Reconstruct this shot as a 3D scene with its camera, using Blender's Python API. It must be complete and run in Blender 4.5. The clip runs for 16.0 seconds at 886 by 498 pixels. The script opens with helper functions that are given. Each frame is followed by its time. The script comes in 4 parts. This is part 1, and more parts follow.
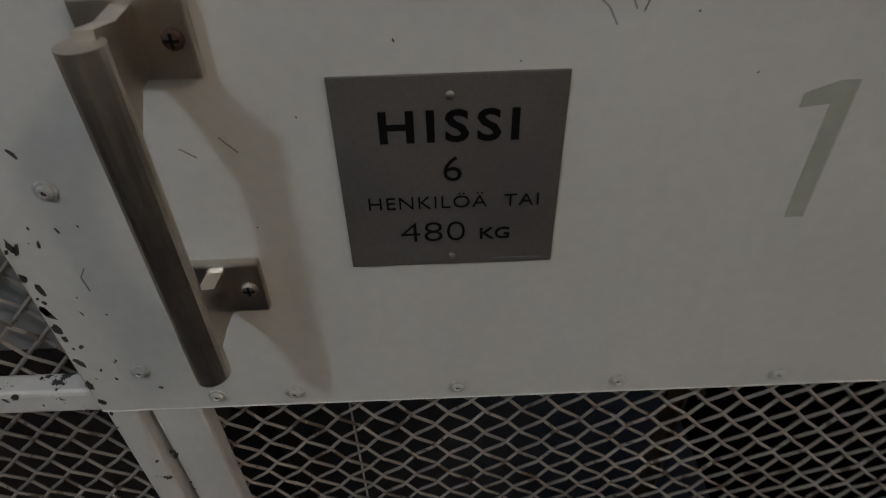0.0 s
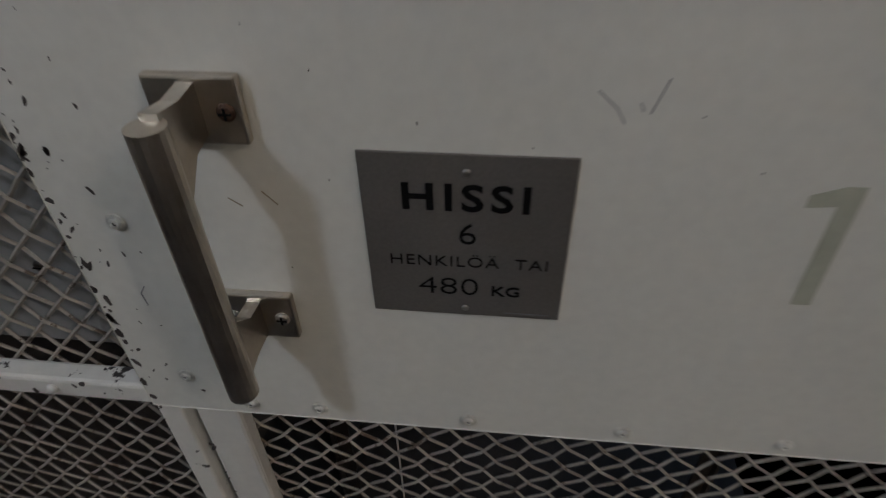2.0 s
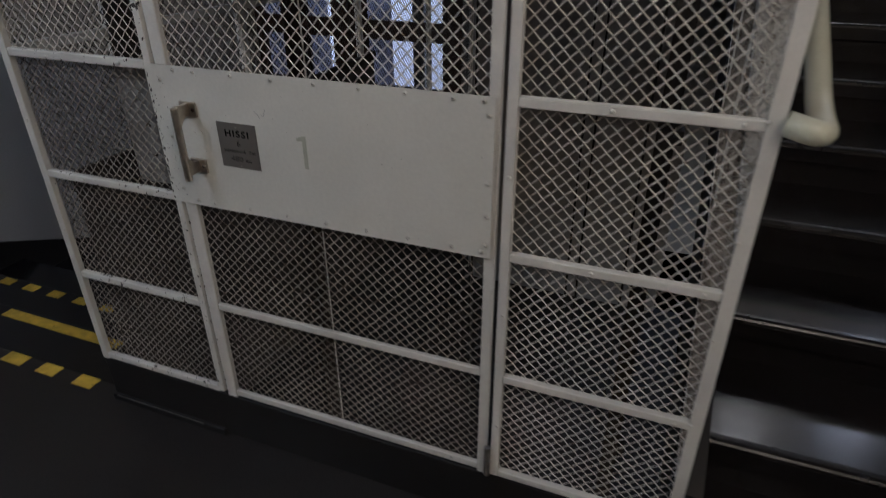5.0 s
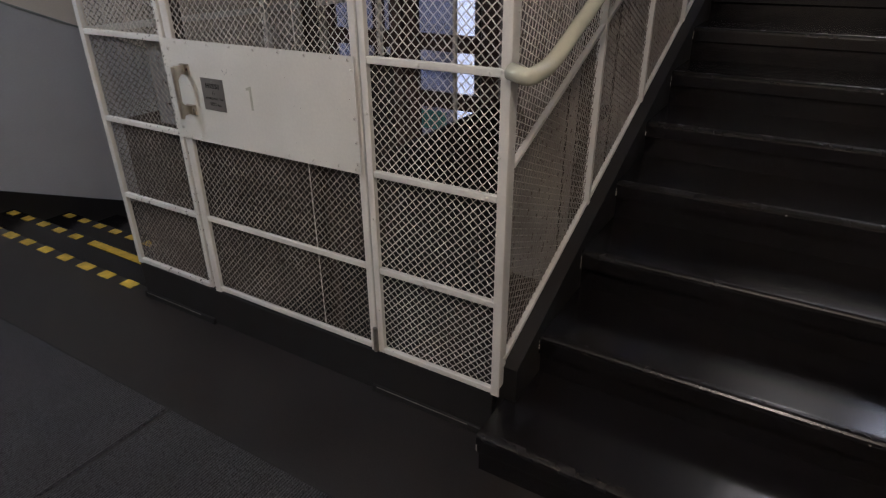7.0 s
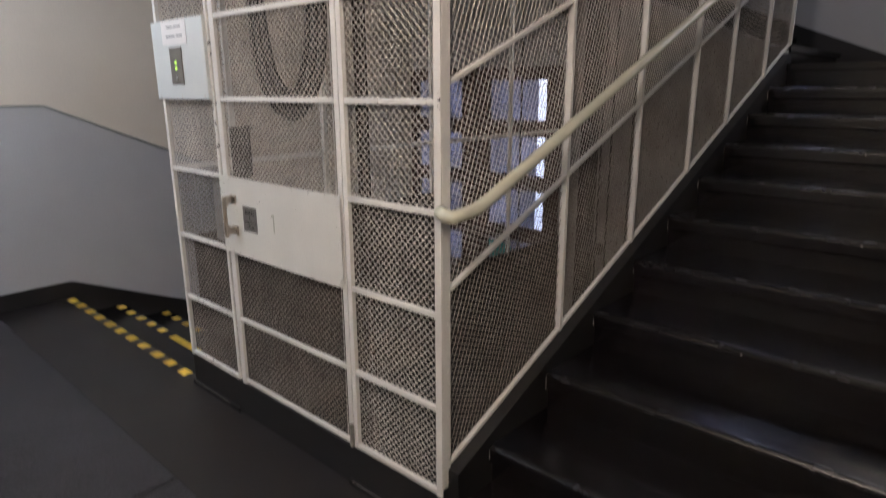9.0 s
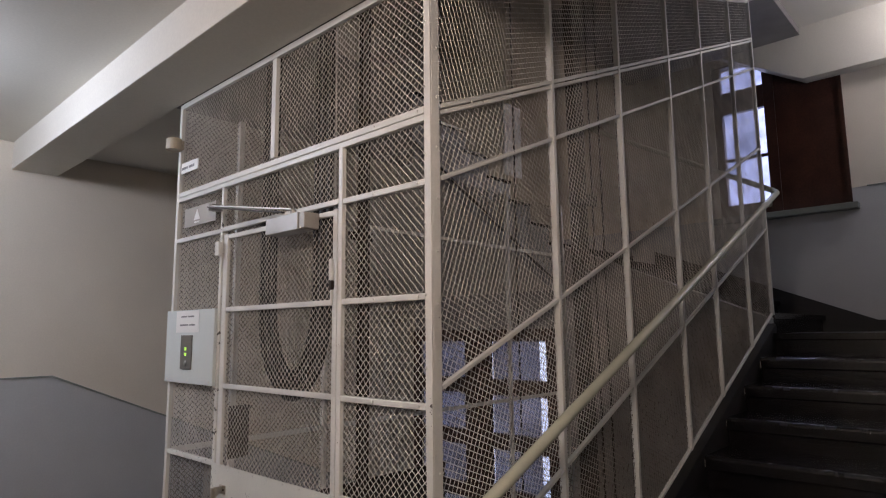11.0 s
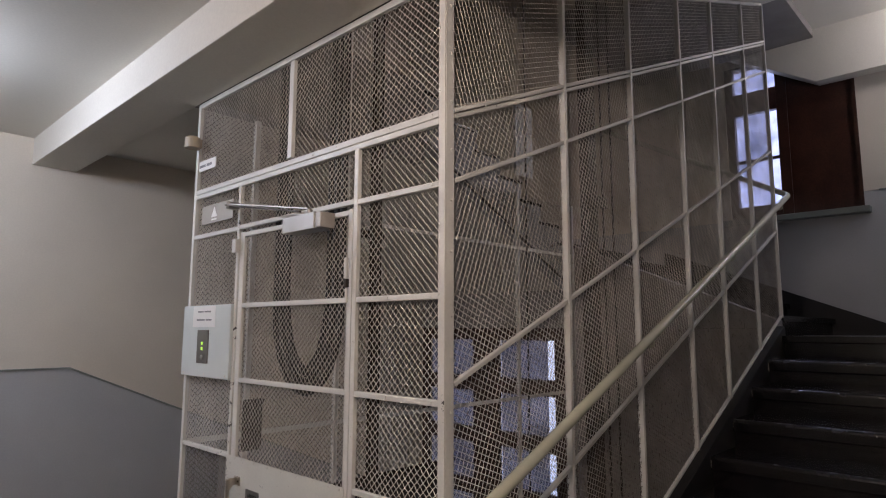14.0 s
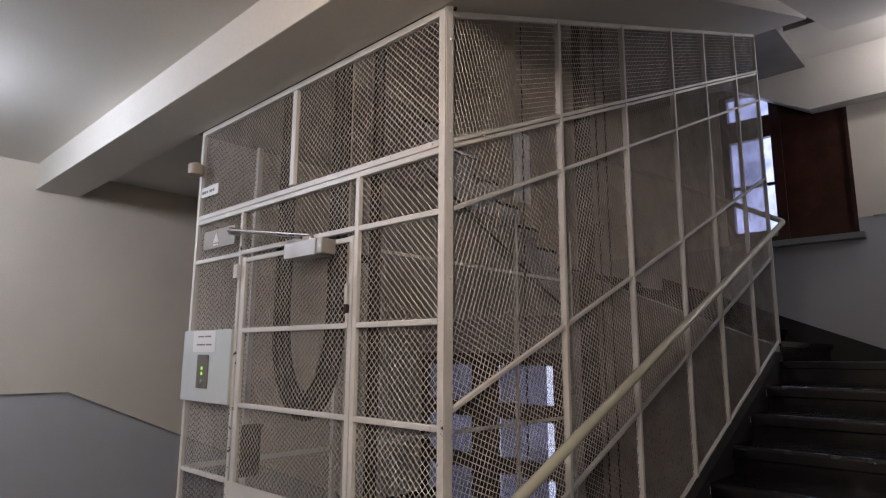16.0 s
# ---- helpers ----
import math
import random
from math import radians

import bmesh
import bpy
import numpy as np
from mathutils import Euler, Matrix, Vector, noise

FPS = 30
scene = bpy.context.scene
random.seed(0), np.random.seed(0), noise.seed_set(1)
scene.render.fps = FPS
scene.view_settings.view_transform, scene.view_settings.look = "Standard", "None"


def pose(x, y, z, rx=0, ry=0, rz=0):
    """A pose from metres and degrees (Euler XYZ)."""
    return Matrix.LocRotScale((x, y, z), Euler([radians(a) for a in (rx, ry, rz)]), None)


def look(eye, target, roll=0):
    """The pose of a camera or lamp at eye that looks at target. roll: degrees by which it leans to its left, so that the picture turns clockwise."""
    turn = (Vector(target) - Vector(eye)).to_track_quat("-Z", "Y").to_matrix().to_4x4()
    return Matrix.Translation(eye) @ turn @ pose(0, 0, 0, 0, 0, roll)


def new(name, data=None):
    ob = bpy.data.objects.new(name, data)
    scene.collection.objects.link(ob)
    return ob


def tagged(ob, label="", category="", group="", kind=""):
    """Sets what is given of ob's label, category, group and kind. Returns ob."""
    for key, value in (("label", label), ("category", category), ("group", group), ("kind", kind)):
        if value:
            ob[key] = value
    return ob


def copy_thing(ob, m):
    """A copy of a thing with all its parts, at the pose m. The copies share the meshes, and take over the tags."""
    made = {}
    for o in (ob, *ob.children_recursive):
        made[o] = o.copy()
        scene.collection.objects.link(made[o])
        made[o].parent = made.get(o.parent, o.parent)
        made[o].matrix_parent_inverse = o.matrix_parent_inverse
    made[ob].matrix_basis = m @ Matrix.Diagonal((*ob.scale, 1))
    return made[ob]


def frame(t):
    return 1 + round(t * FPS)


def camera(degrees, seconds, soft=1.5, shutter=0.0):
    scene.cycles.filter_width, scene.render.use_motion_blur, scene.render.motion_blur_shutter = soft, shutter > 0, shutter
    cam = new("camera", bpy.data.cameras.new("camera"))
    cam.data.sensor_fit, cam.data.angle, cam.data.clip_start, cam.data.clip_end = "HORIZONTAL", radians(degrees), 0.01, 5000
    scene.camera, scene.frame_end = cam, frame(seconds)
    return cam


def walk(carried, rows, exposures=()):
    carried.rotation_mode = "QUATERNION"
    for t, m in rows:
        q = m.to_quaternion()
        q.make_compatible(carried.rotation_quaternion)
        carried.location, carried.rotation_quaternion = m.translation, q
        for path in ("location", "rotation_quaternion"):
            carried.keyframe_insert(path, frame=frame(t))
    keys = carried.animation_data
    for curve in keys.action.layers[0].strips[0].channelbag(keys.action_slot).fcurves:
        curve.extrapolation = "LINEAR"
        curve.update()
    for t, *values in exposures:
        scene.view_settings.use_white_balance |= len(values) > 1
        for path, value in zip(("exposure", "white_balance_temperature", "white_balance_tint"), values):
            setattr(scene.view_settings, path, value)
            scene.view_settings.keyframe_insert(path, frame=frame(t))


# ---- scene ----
cam = camera(71.7, 16.0, soft=1.1, shutter=0.5)
PATH = [
    (0, (0.1944, -0.2455, 0.9437), (0.2129, 1.2974, -0.3293), -1.75),
    (0.5, (0.2065, -0.2209, 0.9244), (0.1093, 1.3256, -0.3401), -1.94),
    (1, (0.2023, -0.2093, 0.9233), (0.0864, 1.3333, -0.3444), -2.04),
    (1.5, (0.1982, -0.2017, 0.9327), (0.0604, 1.3327, -0.3419), -2.90),
    (2, (0.2205, -0.2434, 0.9850), (0.0291, 1.2751, -0.3031), -1.60),
    (2.5, (0.2821, -0.3455, 1.0548), (0.0697, 1.2024, -0.1940), -2.95),
    (3, (0.3354, -0.5195, 1.1151), (0.1448, 1.1414, 0.0167), -2.55),
    (3.5, (0.4322, -0.6839, 1.1895), (0.2007, 1.0544, 0.2284), -0.59),
    (4, (0.7385, -0.7432, 1.2070), (0.2694, 0.9586, 0.2655), 1.38),
    (4.5, (0.9442, -0.8506, 1.2154), (0.3208, 0.8318, 0.3320), -1.36),
    (5, (1.1078, -1.0544, 1.2396), (0.4626, 0.5776, 0.2800), -0.17),
    (5.2, (1.199, -1.078, 1.216), (0.513, 0.564, 0.303), 0.7),
    (7.5, (2.0955, -1.3528, 1.2212), (1.0321, 0.0967, 0.3432), 0.22),
    (8, (2.3148, -1.2802, 1.2120), (1.1092, 0.0829, 0.3825), 1.21),
    (8.5, (2.4279, -1.2719, 1.2435), (1.1655, 0.0889, 0.4987), -0.63),
    (9, (2.4449, -1.2894, 1.3000), (1.1416, 0.1403, 0.7955), -0.26),
    (9.5, (2.4722, -1.3043, 1.3805), (1.1430, 0.1755, 1.1798), -0.92),
    (10, (2.499, -1.303, 1.456), (1.187, 0.197, 1.621), -0.4),
    (12.5, (2.504, -1.281, 1.487), (1.145, 0.155, 1.781), -0.5),
    (13, (2.496, -1.293, 1.486), (1.133, 0.142, 1.772), -0.0),
    (13.5, (2.506, -1.312, 1.485), (1.146, 0.129, 1.755), 0.1),
    (14, (2.527, -1.337, 1.484), (1.16, 0.1, 1.744), 0.2),
    (14.5, (2.545, -1.355, 1.477), (1.193, 0.093, 1.76), 0.4),
    (15, (2.55, -1.36, 1.485), (1.198, 0.083, 1.786), 0.5),
    (15.5, (2.546, -1.356, 1.489), (1.194, 0.083, 1.805), 0.6),
    (16, (2.549, -1.364, 1.486), (1.194, 0.067, 1.824), 0.3),
]
EXPOSURES = [(0, -0.66, 5800, 12), (2, -0.6, 5780, 12), (3.5, -0.64, 5680, 12), (5, -0.52, 5650, 13), (7.5, 0.32, 5900, 16), (9, 0.66, 5950, 16),
             (10, 0.17, 6050, 19), (12.5, 0.0, 6050, 19), (16, 0.0, 6050, 19)]
walk(cam, [(t, look(eye, target, roll)) for t, eye, target, roll in PATH], EXPOSURES)

# ---- light ----
world = bpy.data.worlds.new("sky")
scene.world = world
world.use_nodes = True
wn = world.node_tree.nodes
sky = wn.new("ShaderNodeTexSky")
sky.sky_type, sky.sun_disc, sky.sun_elevation, sky.sun_rotation = "NISHITA", False, radians(35), radians(200)
world.node_tree.links.new(sky.outputs[0], wn["Background"].inputs[0])
wn["Background"].inputs[1].default_value = 0.12


def lamp(name, kind, m, energy, colour, size=0.2, size_y=0.0):
    data = bpy.data.lights.new(name, kind)
    data.energy, data.color = energy, colour
    if kind == "AREA":
        data.size = size
        if size_y:
            data.shape, data.size_y = "RECTANGLE", size_y
    else:
        data.shadow_soft_size = size
    ob = new(name, data)
    ob.matrix_world = m
    return ob


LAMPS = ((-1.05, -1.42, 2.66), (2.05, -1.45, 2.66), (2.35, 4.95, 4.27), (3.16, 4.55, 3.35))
lamp("landing_light", "POINT", pose(*LAMPS[0]), 52, (0.84, 0.92, 1.0), 0.10)
lamp("landing_light_warm", "POINT", pose(*LAMPS[1]), 53, (1.0, 0.83, 0.66), 0.10)
lamp("stair_light", "POINT", pose(*LAMPS[2]), 12, (1.0, 0.95, 0.90), 0.10)
# Added fill without a known source; brightens the north wall and the beam
lamp("stair_fill_light", "POINT", pose(*LAMPS[3]), 13, (0.84, 0.88, 1.0), 0.10)
lamp("entrance_daylight", "AREA", pose(-2.6, 6.6, 0.3, -90, 0, 0), 58, (0.66, 0.74, 1.0), 4.0, 3.0)
lamp("window_daylight", "AREA", look((0.62, 6.5, 5.3), (0.75, 4.9, 2.6)), 300, (0.62, 0.72, 1.0), 0.9, 0.9)

# ---- materials ----


def material(name, colour, rough=0.5, metal=0.0, vary=0.12, scale=6.0, grain=0.03, fine=220.0, bump=0.05, chip=None,
             chip_at=0.62, chip_scale=18.0, spread=0.0, gloss_vary=0.1):
    """A paint, metal or fabric with broad stains, fine grain and relief; chip: the colour that shows where it is worn through;
    spread: how much pieces differ from one another."""
    m = bpy.data.materials.new(name)
    m.use_nodes = True
    n, l = m.node_tree.nodes, m.node_tree.links
    b = n["Principled BSDF"]
    co = n.new("ShaderNodeTexCoord")
    big, small = n.new("ShaderNodeTexNoise"), n.new("ShaderNodeTexNoise")
    big.inputs["Scale"].default_value, big.inputs["Detail"].default_value = scale, 5
    small.inputs["Scale"].default_value, small.inputs["Detail"].default_value = fine, 3
    for t in (big, small):
        l.new(co.outputs["Object"], t.inputs["Vector"])
    ramp = n.new("ShaderNodeMapRange")
    ramp.inputs[1].default_value, ramp.inputs[2].default_value = 0.3, 0.7
    ramp.inputs[3].default_value, ramp.inputs[4].default_value = 1 - vary, 1 + vary * 0.5
    l.new(big.outputs[0], ramp.inputs[0])
    r2 = n.new("ShaderNodeMapRange")
    r2.inputs[1].default_value, r2.inputs[2].default_value = 0.3, 0.7
    r2.inputs[3].default_value, r2.inputs[4].default_value = 1 - grain, 1 + grain
    l.new(small.outputs[0], r2.inputs[0])
    mul = n.new("ShaderNodeMath")
    mul.operation = "MULTIPLY"
    l.new(ramp.outputs[0], mul.inputs[0])
    l.new(r2.outputs[0], mul.inputs[1])
    last = mul.outputs[0]
    if spread:
        info, r3, mul3 = n.new("ShaderNodeObjectInfo"), n.new("ShaderNodeMapRange"), n.new("ShaderNodeMath")
        r3.inputs[3].default_value, r3.inputs[4].default_value = 1 - spread, 1 + spread
        mul3.operation = "MULTIPLY"
        l.new(info.outputs["Random"], r3.inputs[0])
        l.new(last, mul3.inputs[0])
        l.new(r3.outputs[0], mul3.inputs[1])
        last = mul3.outputs[0]
    tint = n.new("ShaderNodeVectorMath")
    tint.operation = "SCALE"
    tint.inputs[0].default_value = colour
    l.new(last, tint.inputs["Scale"])
    out = tint.outputs[0]
    if chip:
        w = n.new("ShaderNodeTexNoise")
        w.inputs["Scale"].default_value, w.inputs["Detail"].default_value, w.inputs["Roughness"].default_value = chip_scale, 6, 0.65
        l.new(co.outputs["Object"], w.inputs["Vector"])
        edge = n.new("ShaderNodeMapRange")
        edge.inputs[1].default_value, edge.inputs[2].default_value = chip_at, chip_at + 0.015
        l.new(w.outputs[0], edge.inputs[0])
        mix = n.new("ShaderNodeMix")
        mix.data_type = "RGBA"
        mix.inputs[7].default_value = (*chip, 1)
        l.new(edge.outputs[0], mix.inputs[0])
        l.new(out, mix.inputs[6])
        out = mix.outputs[2]
    l.new(out, b.inputs["Base Color"])
    rr = n.new("ShaderNodeMapRange")
    rr.inputs[3].default_value, rr.inputs[4].default_value = max(0.03, rough - gloss_vary), min(1, rough + gloss_vary)
    l.new(big.outputs[0], rr.inputs[0])
    l.new(rr.outputs[0], b.inputs["Roughness"])
    b.inputs["Metallic"].default_value = metal
    if bump:
        bp = n.new("ShaderNodeBump")
        bp.inputs["Strength"].default_value, bp.inputs["Distance"].default_value = bump, 0.002
        l.new(small.outputs[0], bp.inputs["Height"])
        l.new(bp.outputs[0], b.inputs["Normal"])
    return m


def glowing(name, colour, strength):
    m = bpy.data.materials.new(name)
    m.use_nodes = True
    b = m.node_tree.nodes["Principled BSDF"]
    b.inputs["Base Color"].default_value = (0.02, 0.02, 0.02, 1)
    b.inputs["Emission Color"].default_value, b.inputs["Emission Strength"].default_value = (*colour, 1), strength
    return m


CREAM = (0.69, 0.68, 0.64)
CHIPPED = (0.035, 0.03, 0.028)
PAINT = material("cream_steel_paint", CREAM, 0.42, vary=0.10, scale=5, bump=0.08, fine=120, chip=CHIPPED, chip_at=0.70, chip_scale=26)
WORN = material("worn_cream_paint", CREAM, 0.45, vary=0.14, scale=8, bump=0.12, fine=120, chip=CHIPPED, chip_at=0.615, chip_scale=34)
PANEL = material("panel_paint", (0.69, 0.685, 0.635), 0.36, vary=0.07, scale=4, bump=0.14, fine=120, chip=CHIPPED, chip_at=0.735, chip_scale=40)
WIRE = material("painted_wire", (0.65, 0.615, 0.56), 0.36, vary=0.3, scale=9, bump=0, chip=(0.22, 0.16, 0.11), chip_at=0.62, chip_scale=55)
# Far side of the cream mesh, with the shaft's gloom put into its colour
FARWIRE = material("darkened_far_wire", (0.07, 0.062, 0.054), 0.5, vary=0.35, scale=14, bump=0)
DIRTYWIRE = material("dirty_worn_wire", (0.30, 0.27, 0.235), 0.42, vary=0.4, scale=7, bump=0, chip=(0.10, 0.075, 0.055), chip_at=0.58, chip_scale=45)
RIVET = material("dull_rivet_metal", (0.76, 0.75, 0.70), 0.34, 0.45, vary=0.2, scale=300)
RUST2 = material("bare_dark_metal", (0.075, 0.064, 0.058), 0.6, 0.2, vary=0.3, scale=90)
GREYPAINT = material("grey_cabinet_paint", (0.60, 0.64, 0.63), 0.4, vary=0.05, scale=5, bump=0.05)
RAILPAINT = material("handrail_paint", (0.56, 0.565, 0.45), 0.22, vary=0.10, scale=7, bump=0.03)
STEEL = material("brushed_steel", (0.42, 0.40, 0.37), 0.48, 1.0, vary=0.22, scale=22, bump=0.06, fine=400)
BRASS = material("worn_handle_metal", (0.60, 0.54, 0.46), 0.32, 1.0, vary=0.20, scale=35, bump=0.10, fine=260, chip=(0.22, 0.16, 0.11), chip_at=0.76, chip_scale=45)
RUST = material("rusty_screw", (0.095, 0.055, 0.035), 0.6, 0.6, vary=0.4, scale=200, bump=0.2)
SIGN = material("engraved_sign_metal", (0.22, 0.205, 0.19), 0.42, 0.6, vary=0.10, scale=14, grain=0.06, fine=500)
BLACK = material("black_lettering", (0.006, 0.006, 0.006), 0.8, bump=0)
BLACK.node_tree.nodes["Principled BSDF"].inputs["Specular IOR Level"].default_value = 0.08
GREEN = material("faded_green_paint", (0.43, 0.44, 0.36), 0.5, vary=0.12, scale=60, bump=0)
PLINTH = material("black_plinth_paint", (0.010, 0.009, 0.009), 0.55, vary=0.3, scale=5)
STAIR = material("dark_stair_stone", (0.0082, 0.0072, 0.0082), 0.19, vary=0.35, scale=3.5, grain=0.10, fine=300, bump=0.05, spread=0.12, gloss_vary=0.035)
STAIRWORN = material("worn_stair_edge", (0.013, 0.012, 0.0125), 0.26, vary=0.5, scale=14, chip=(0.009, 0.008, 0.0085), chip_at=0.52, chip_scale=12)
SCUFF = material("pale_scuff", (0.42, 0.40, 0.37), 0.6, vary=0.3, scale=60)
FLOOR = material("dark_floor_linoleum", (0.0185, 0.0163, 0.016), 0.36, vary=0.3, scale=2.2, grain=0.35, fine=260, bump=0.04)
YELLOW = material("yellow_marking_tape", (0.62, 0.42, 0.05), 0.5, vary=0.35, scale=25, chip=(0.06, 0.05, 0.03), chip_at=0.66, chip_scale=30)
BEIGE = material("beige_wall_plaster", (0.66, 0.60, 0.51), 0.75, vary=0.06, scale=1.6, fine=90, bump=0.12)
GREY = material("blue_grey_dado_paint", (0.43, 0.435, 0.445), 0.5, vary=0.06, scale=1.8, fine=90, bump=0.12)
# Unevenly stained beige plaster with the shade around the shaft put into its colour
SHADOWED = material("shaded_shaft_plaster", (0.31, 0.29, 0.275), 0.8, vary=0.25, scale=2.0, fine=70, bump=0.2)
CEIL = material("white_ceiling_plaster", (0.72, 0.69, 0.62), 0.75, vary=0.05, scale=1.5, fine=80, bump=0.15)
DARKWOOD = material("dark_brown_wood", (0.060, 0.023, 0.014), 0.35, vary=0.4, scale=4, grain=0.25, fine=60)
SILLPAINT = material("grey_green_sill", (0.22, 0.24, 0.22), 0.45)
RUBBER = material("black_cable_rubber", (0.012, 0.012, 0.012), 0.55)
ROPE = material("greasy_steel_rope", (0.05, 0.045, 0.04), 0.45, 0.6)
GUIDE = material("oily_guide_rail", (0.05, 0.038, 0.03), 0.5, 0.4, vary=0.4, scale=6)
GRIME = material("brown_grime", (0.34, 0.28, 0.20), 0.6, vary=0.3, scale=90, bump=0)
PAPER = material("white_paper", (0.80, 0.79, 0.77), 0.7, vary=0.04)
INK = material("grey_print", (0.22, 0.22, 0.23), 0.7, bump=0)
COVER = material("dull_zinc_cover", (0.25, 0.25, 0.245), 0.5, vary=0.15, scale=8)
SATIN = material("satin_plate_steel", (0.37, 0.345, 0.31), 0.45, 0.35, vary=0.12, scale=9)
CLOSERMETAL = material("grey_closer_metal", (0.46, 0.455, 0.44), 0.38, 0.35, vary=0.10, scale=12)
PLASTIC = material("beige_plastic", (0.42, 0.36, 0.27), 0.5, vary=0.08)
# Concrete whose colour carries the darkness inside the shaft
CONCRETE = material("darkened_concrete", (0.075, 0.065, 0.058), 0.85, vary=0.3, scale=2.5, fine=60, bump=0.3)
LED = glowing("green_led", (0.55, 1.0, 0.08), 1.0)


def mat_fabric():
    m = material("ribbed_mat_fabric", (0.041, 0.040, 0.045), 0.9, vary=0.2, scale=5, grain=0.3, fine=700, bump=0)
    n, l = m.node_tree.nodes, m.node_tree.links
    co = next(x for x in n if x.type == "TEX_COORD")
    w = n.new("ShaderNodeTexWave")
    w.inputs["Scale"].default_value, w.inputs["Distortion"].default_value = 34, 1.5
    w.inputs["Detail Scale"].default_value = 6
    l.new(co.outputs["Object"], w.inputs["Vector"])
    bp = n.new("ShaderNodeBump")
    bp.inputs["Strength"].default_value, bp.inputs["Distance"].default_value = 1.0, 0.006
    l.new(w.outputs[0], bp.inputs["Height"])
    l.new(bp.outputs[0], n["Principled BSDF"].inputs["Normal"])
    rib, mul, vor = n.new("ShaderNodeMapRange"), n.new("ShaderNodeVectorMath"), n.new("ShaderNodeTexVoronoi")
    vor.inputs["Scale"].default_value = 110
    l.new(co.outputs["Object"], vor.inputs["Vector"])
    both = n.new("ShaderNodeMath")
    both.operation = "MULTIPLY"
    l.new(w.outputs[0], both.inputs[0])
    l.new(vor.outputs["Distance"], both.inputs[1])
    rib.inputs[1].default_value, rib.inputs[2].default_value = 0.0, 0.38
    rib.inputs[3].default_value, rib.inputs[4].default_value = 0.2, 1.9
    l.new(both.outputs[0], rib.inputs[0])
    mul.operation = "SCALE"
    base = n["Principled BSDF"].inputs["Base Color"]
    l.new(base.links[0].from_socket, mul.inputs[0])
    l.new(rib.outputs[0], mul.inputs["Scale"])
    l.new(mul.outputs[0], base)
    return m


MAT = mat_fabric()


def glass():
    m = bpy.data.materials.new("window_glass")
    m.use_nodes = True
    b = m.node_tree.nodes["Principled BSDF"]
    b.inputs["Transmission Weight"].default_value, b.inputs["Roughness"].default_value = 1.0, 0.04
    b.inputs["IOR"].default_value = 1.1
    return m


GLASS = glass()


def daylight_view(name, strength):
    """Pale street light, uneven, far outside the panes."""
    m = bpy.data.materials.new(name)
    m.use_nodes = True
    n, l = m.node_tree.nodes, m.node_tree.links
    b = n["Principled BSDF"]
    co, no, r = n.new("ShaderNodeTexCoord"), n.new("ShaderNodeTexNoise"), n.new("ShaderNodeValToRGB")
    no.inputs["Scale"].default_value, no.inputs["Detail"].default_value = 2.2, 3
    r.color_ramp.elements[0].position, r.color_ramp.elements[0].color = 0.34, (0.17, 0.20, 0.38, 1)
    r.color_ramp.elements[1].position, r.color_ramp.elements[1].color = 0.60, (0.54, 0.60, 1.0, 1)
    l.new(co.outputs["Object"], no.inputs["Vector"])
    l.new(no.outputs[0], r.inputs[0])
    l.new(r.outputs[0], b.inputs["Emission Color"])
    b.inputs["Emission Strength"].default_value = strength
    b.inputs["Base Color"].default_value = (0, 0, 0, 1)
    return m


SKYVIEW = daylight_view("bright_sky", 2.3)


def frosted():
    """Thin milky glass that daylight shines through from behind."""
    m = bpy.data.materials.new("frosted_door_glass")
    m.use_nodes = True
    n, l = m.node_tree.nodes, m.node_tree.links
    co, no, r = n.new("ShaderNodeTexCoord"), n.new("ShaderNodeTexNoise"), n.new("ShaderNodeMapRange")
    no.inputs["Scale"].default_value, no.inputs["Detail"].default_value = 1.6, 3
    r.inputs[1].default_value, r.inputs[2].default_value, r.inputs[3].default_value, r.inputs[4].default_value = 0.35, 0.65, 0.7, 1.1
    tint = n.new("ShaderNodeVectorMath")
    tint.operation = "SCALE"
    tint.inputs[0].default_value = (0.50, 0.51, 0.58)
    l.new(co.outputs["Object"], no.inputs["Vector"])
    l.new(no.outputs[0], r.inputs[0])
    l.new(r.outputs[0], tint.inputs["Scale"])
    b, tr, mix = n["Principled BSDF"], n.new("ShaderNodeBsdfTranslucent"), n.new("ShaderNodeMixShader")
    b.inputs["Roughness"].default_value = 0.3
    mix.inputs[0].default_value = 0.65
    l.new(tint.outputs[0], b.inputs["Base Color"])
    l.new(tint.outputs[0], tr.inputs["Color"])
    l.new(b.outputs[0], mix.inputs[1])
    l.new(tr.outputs[0], mix.inputs[2])
    l.new(mix.outputs[0], n["Material Output"].inputs["Surface"])
    return m


FROSTED = frosted()

# ---- builders ----


def mesh_of(name, bm, mat, smooth=False):
    me = bpy.data.meshes.new(name)
    bm.normal_update()
    bm.to_mesh(me)
    bm.free()
    if smooth:
        for p in me.polygons:
            p.use_smooth = True
    me.materials.append(mat)
    return me


def part(name, bm, mat, parent=None, label="", smooth=False):
    ob = new(name, mesh_of(name, bm, mat, smooth))
    if parent:
        ob.parent = parent
    if label:
        ob["label"] = label
    return ob


def thing(name, label, category, group="", kind="", at=(0, 0, 0)):
    ob = new(name)
    ob.empty_display_size = 0.05
    ob.location = at
    return tagged(ob, label, category, group, kind)


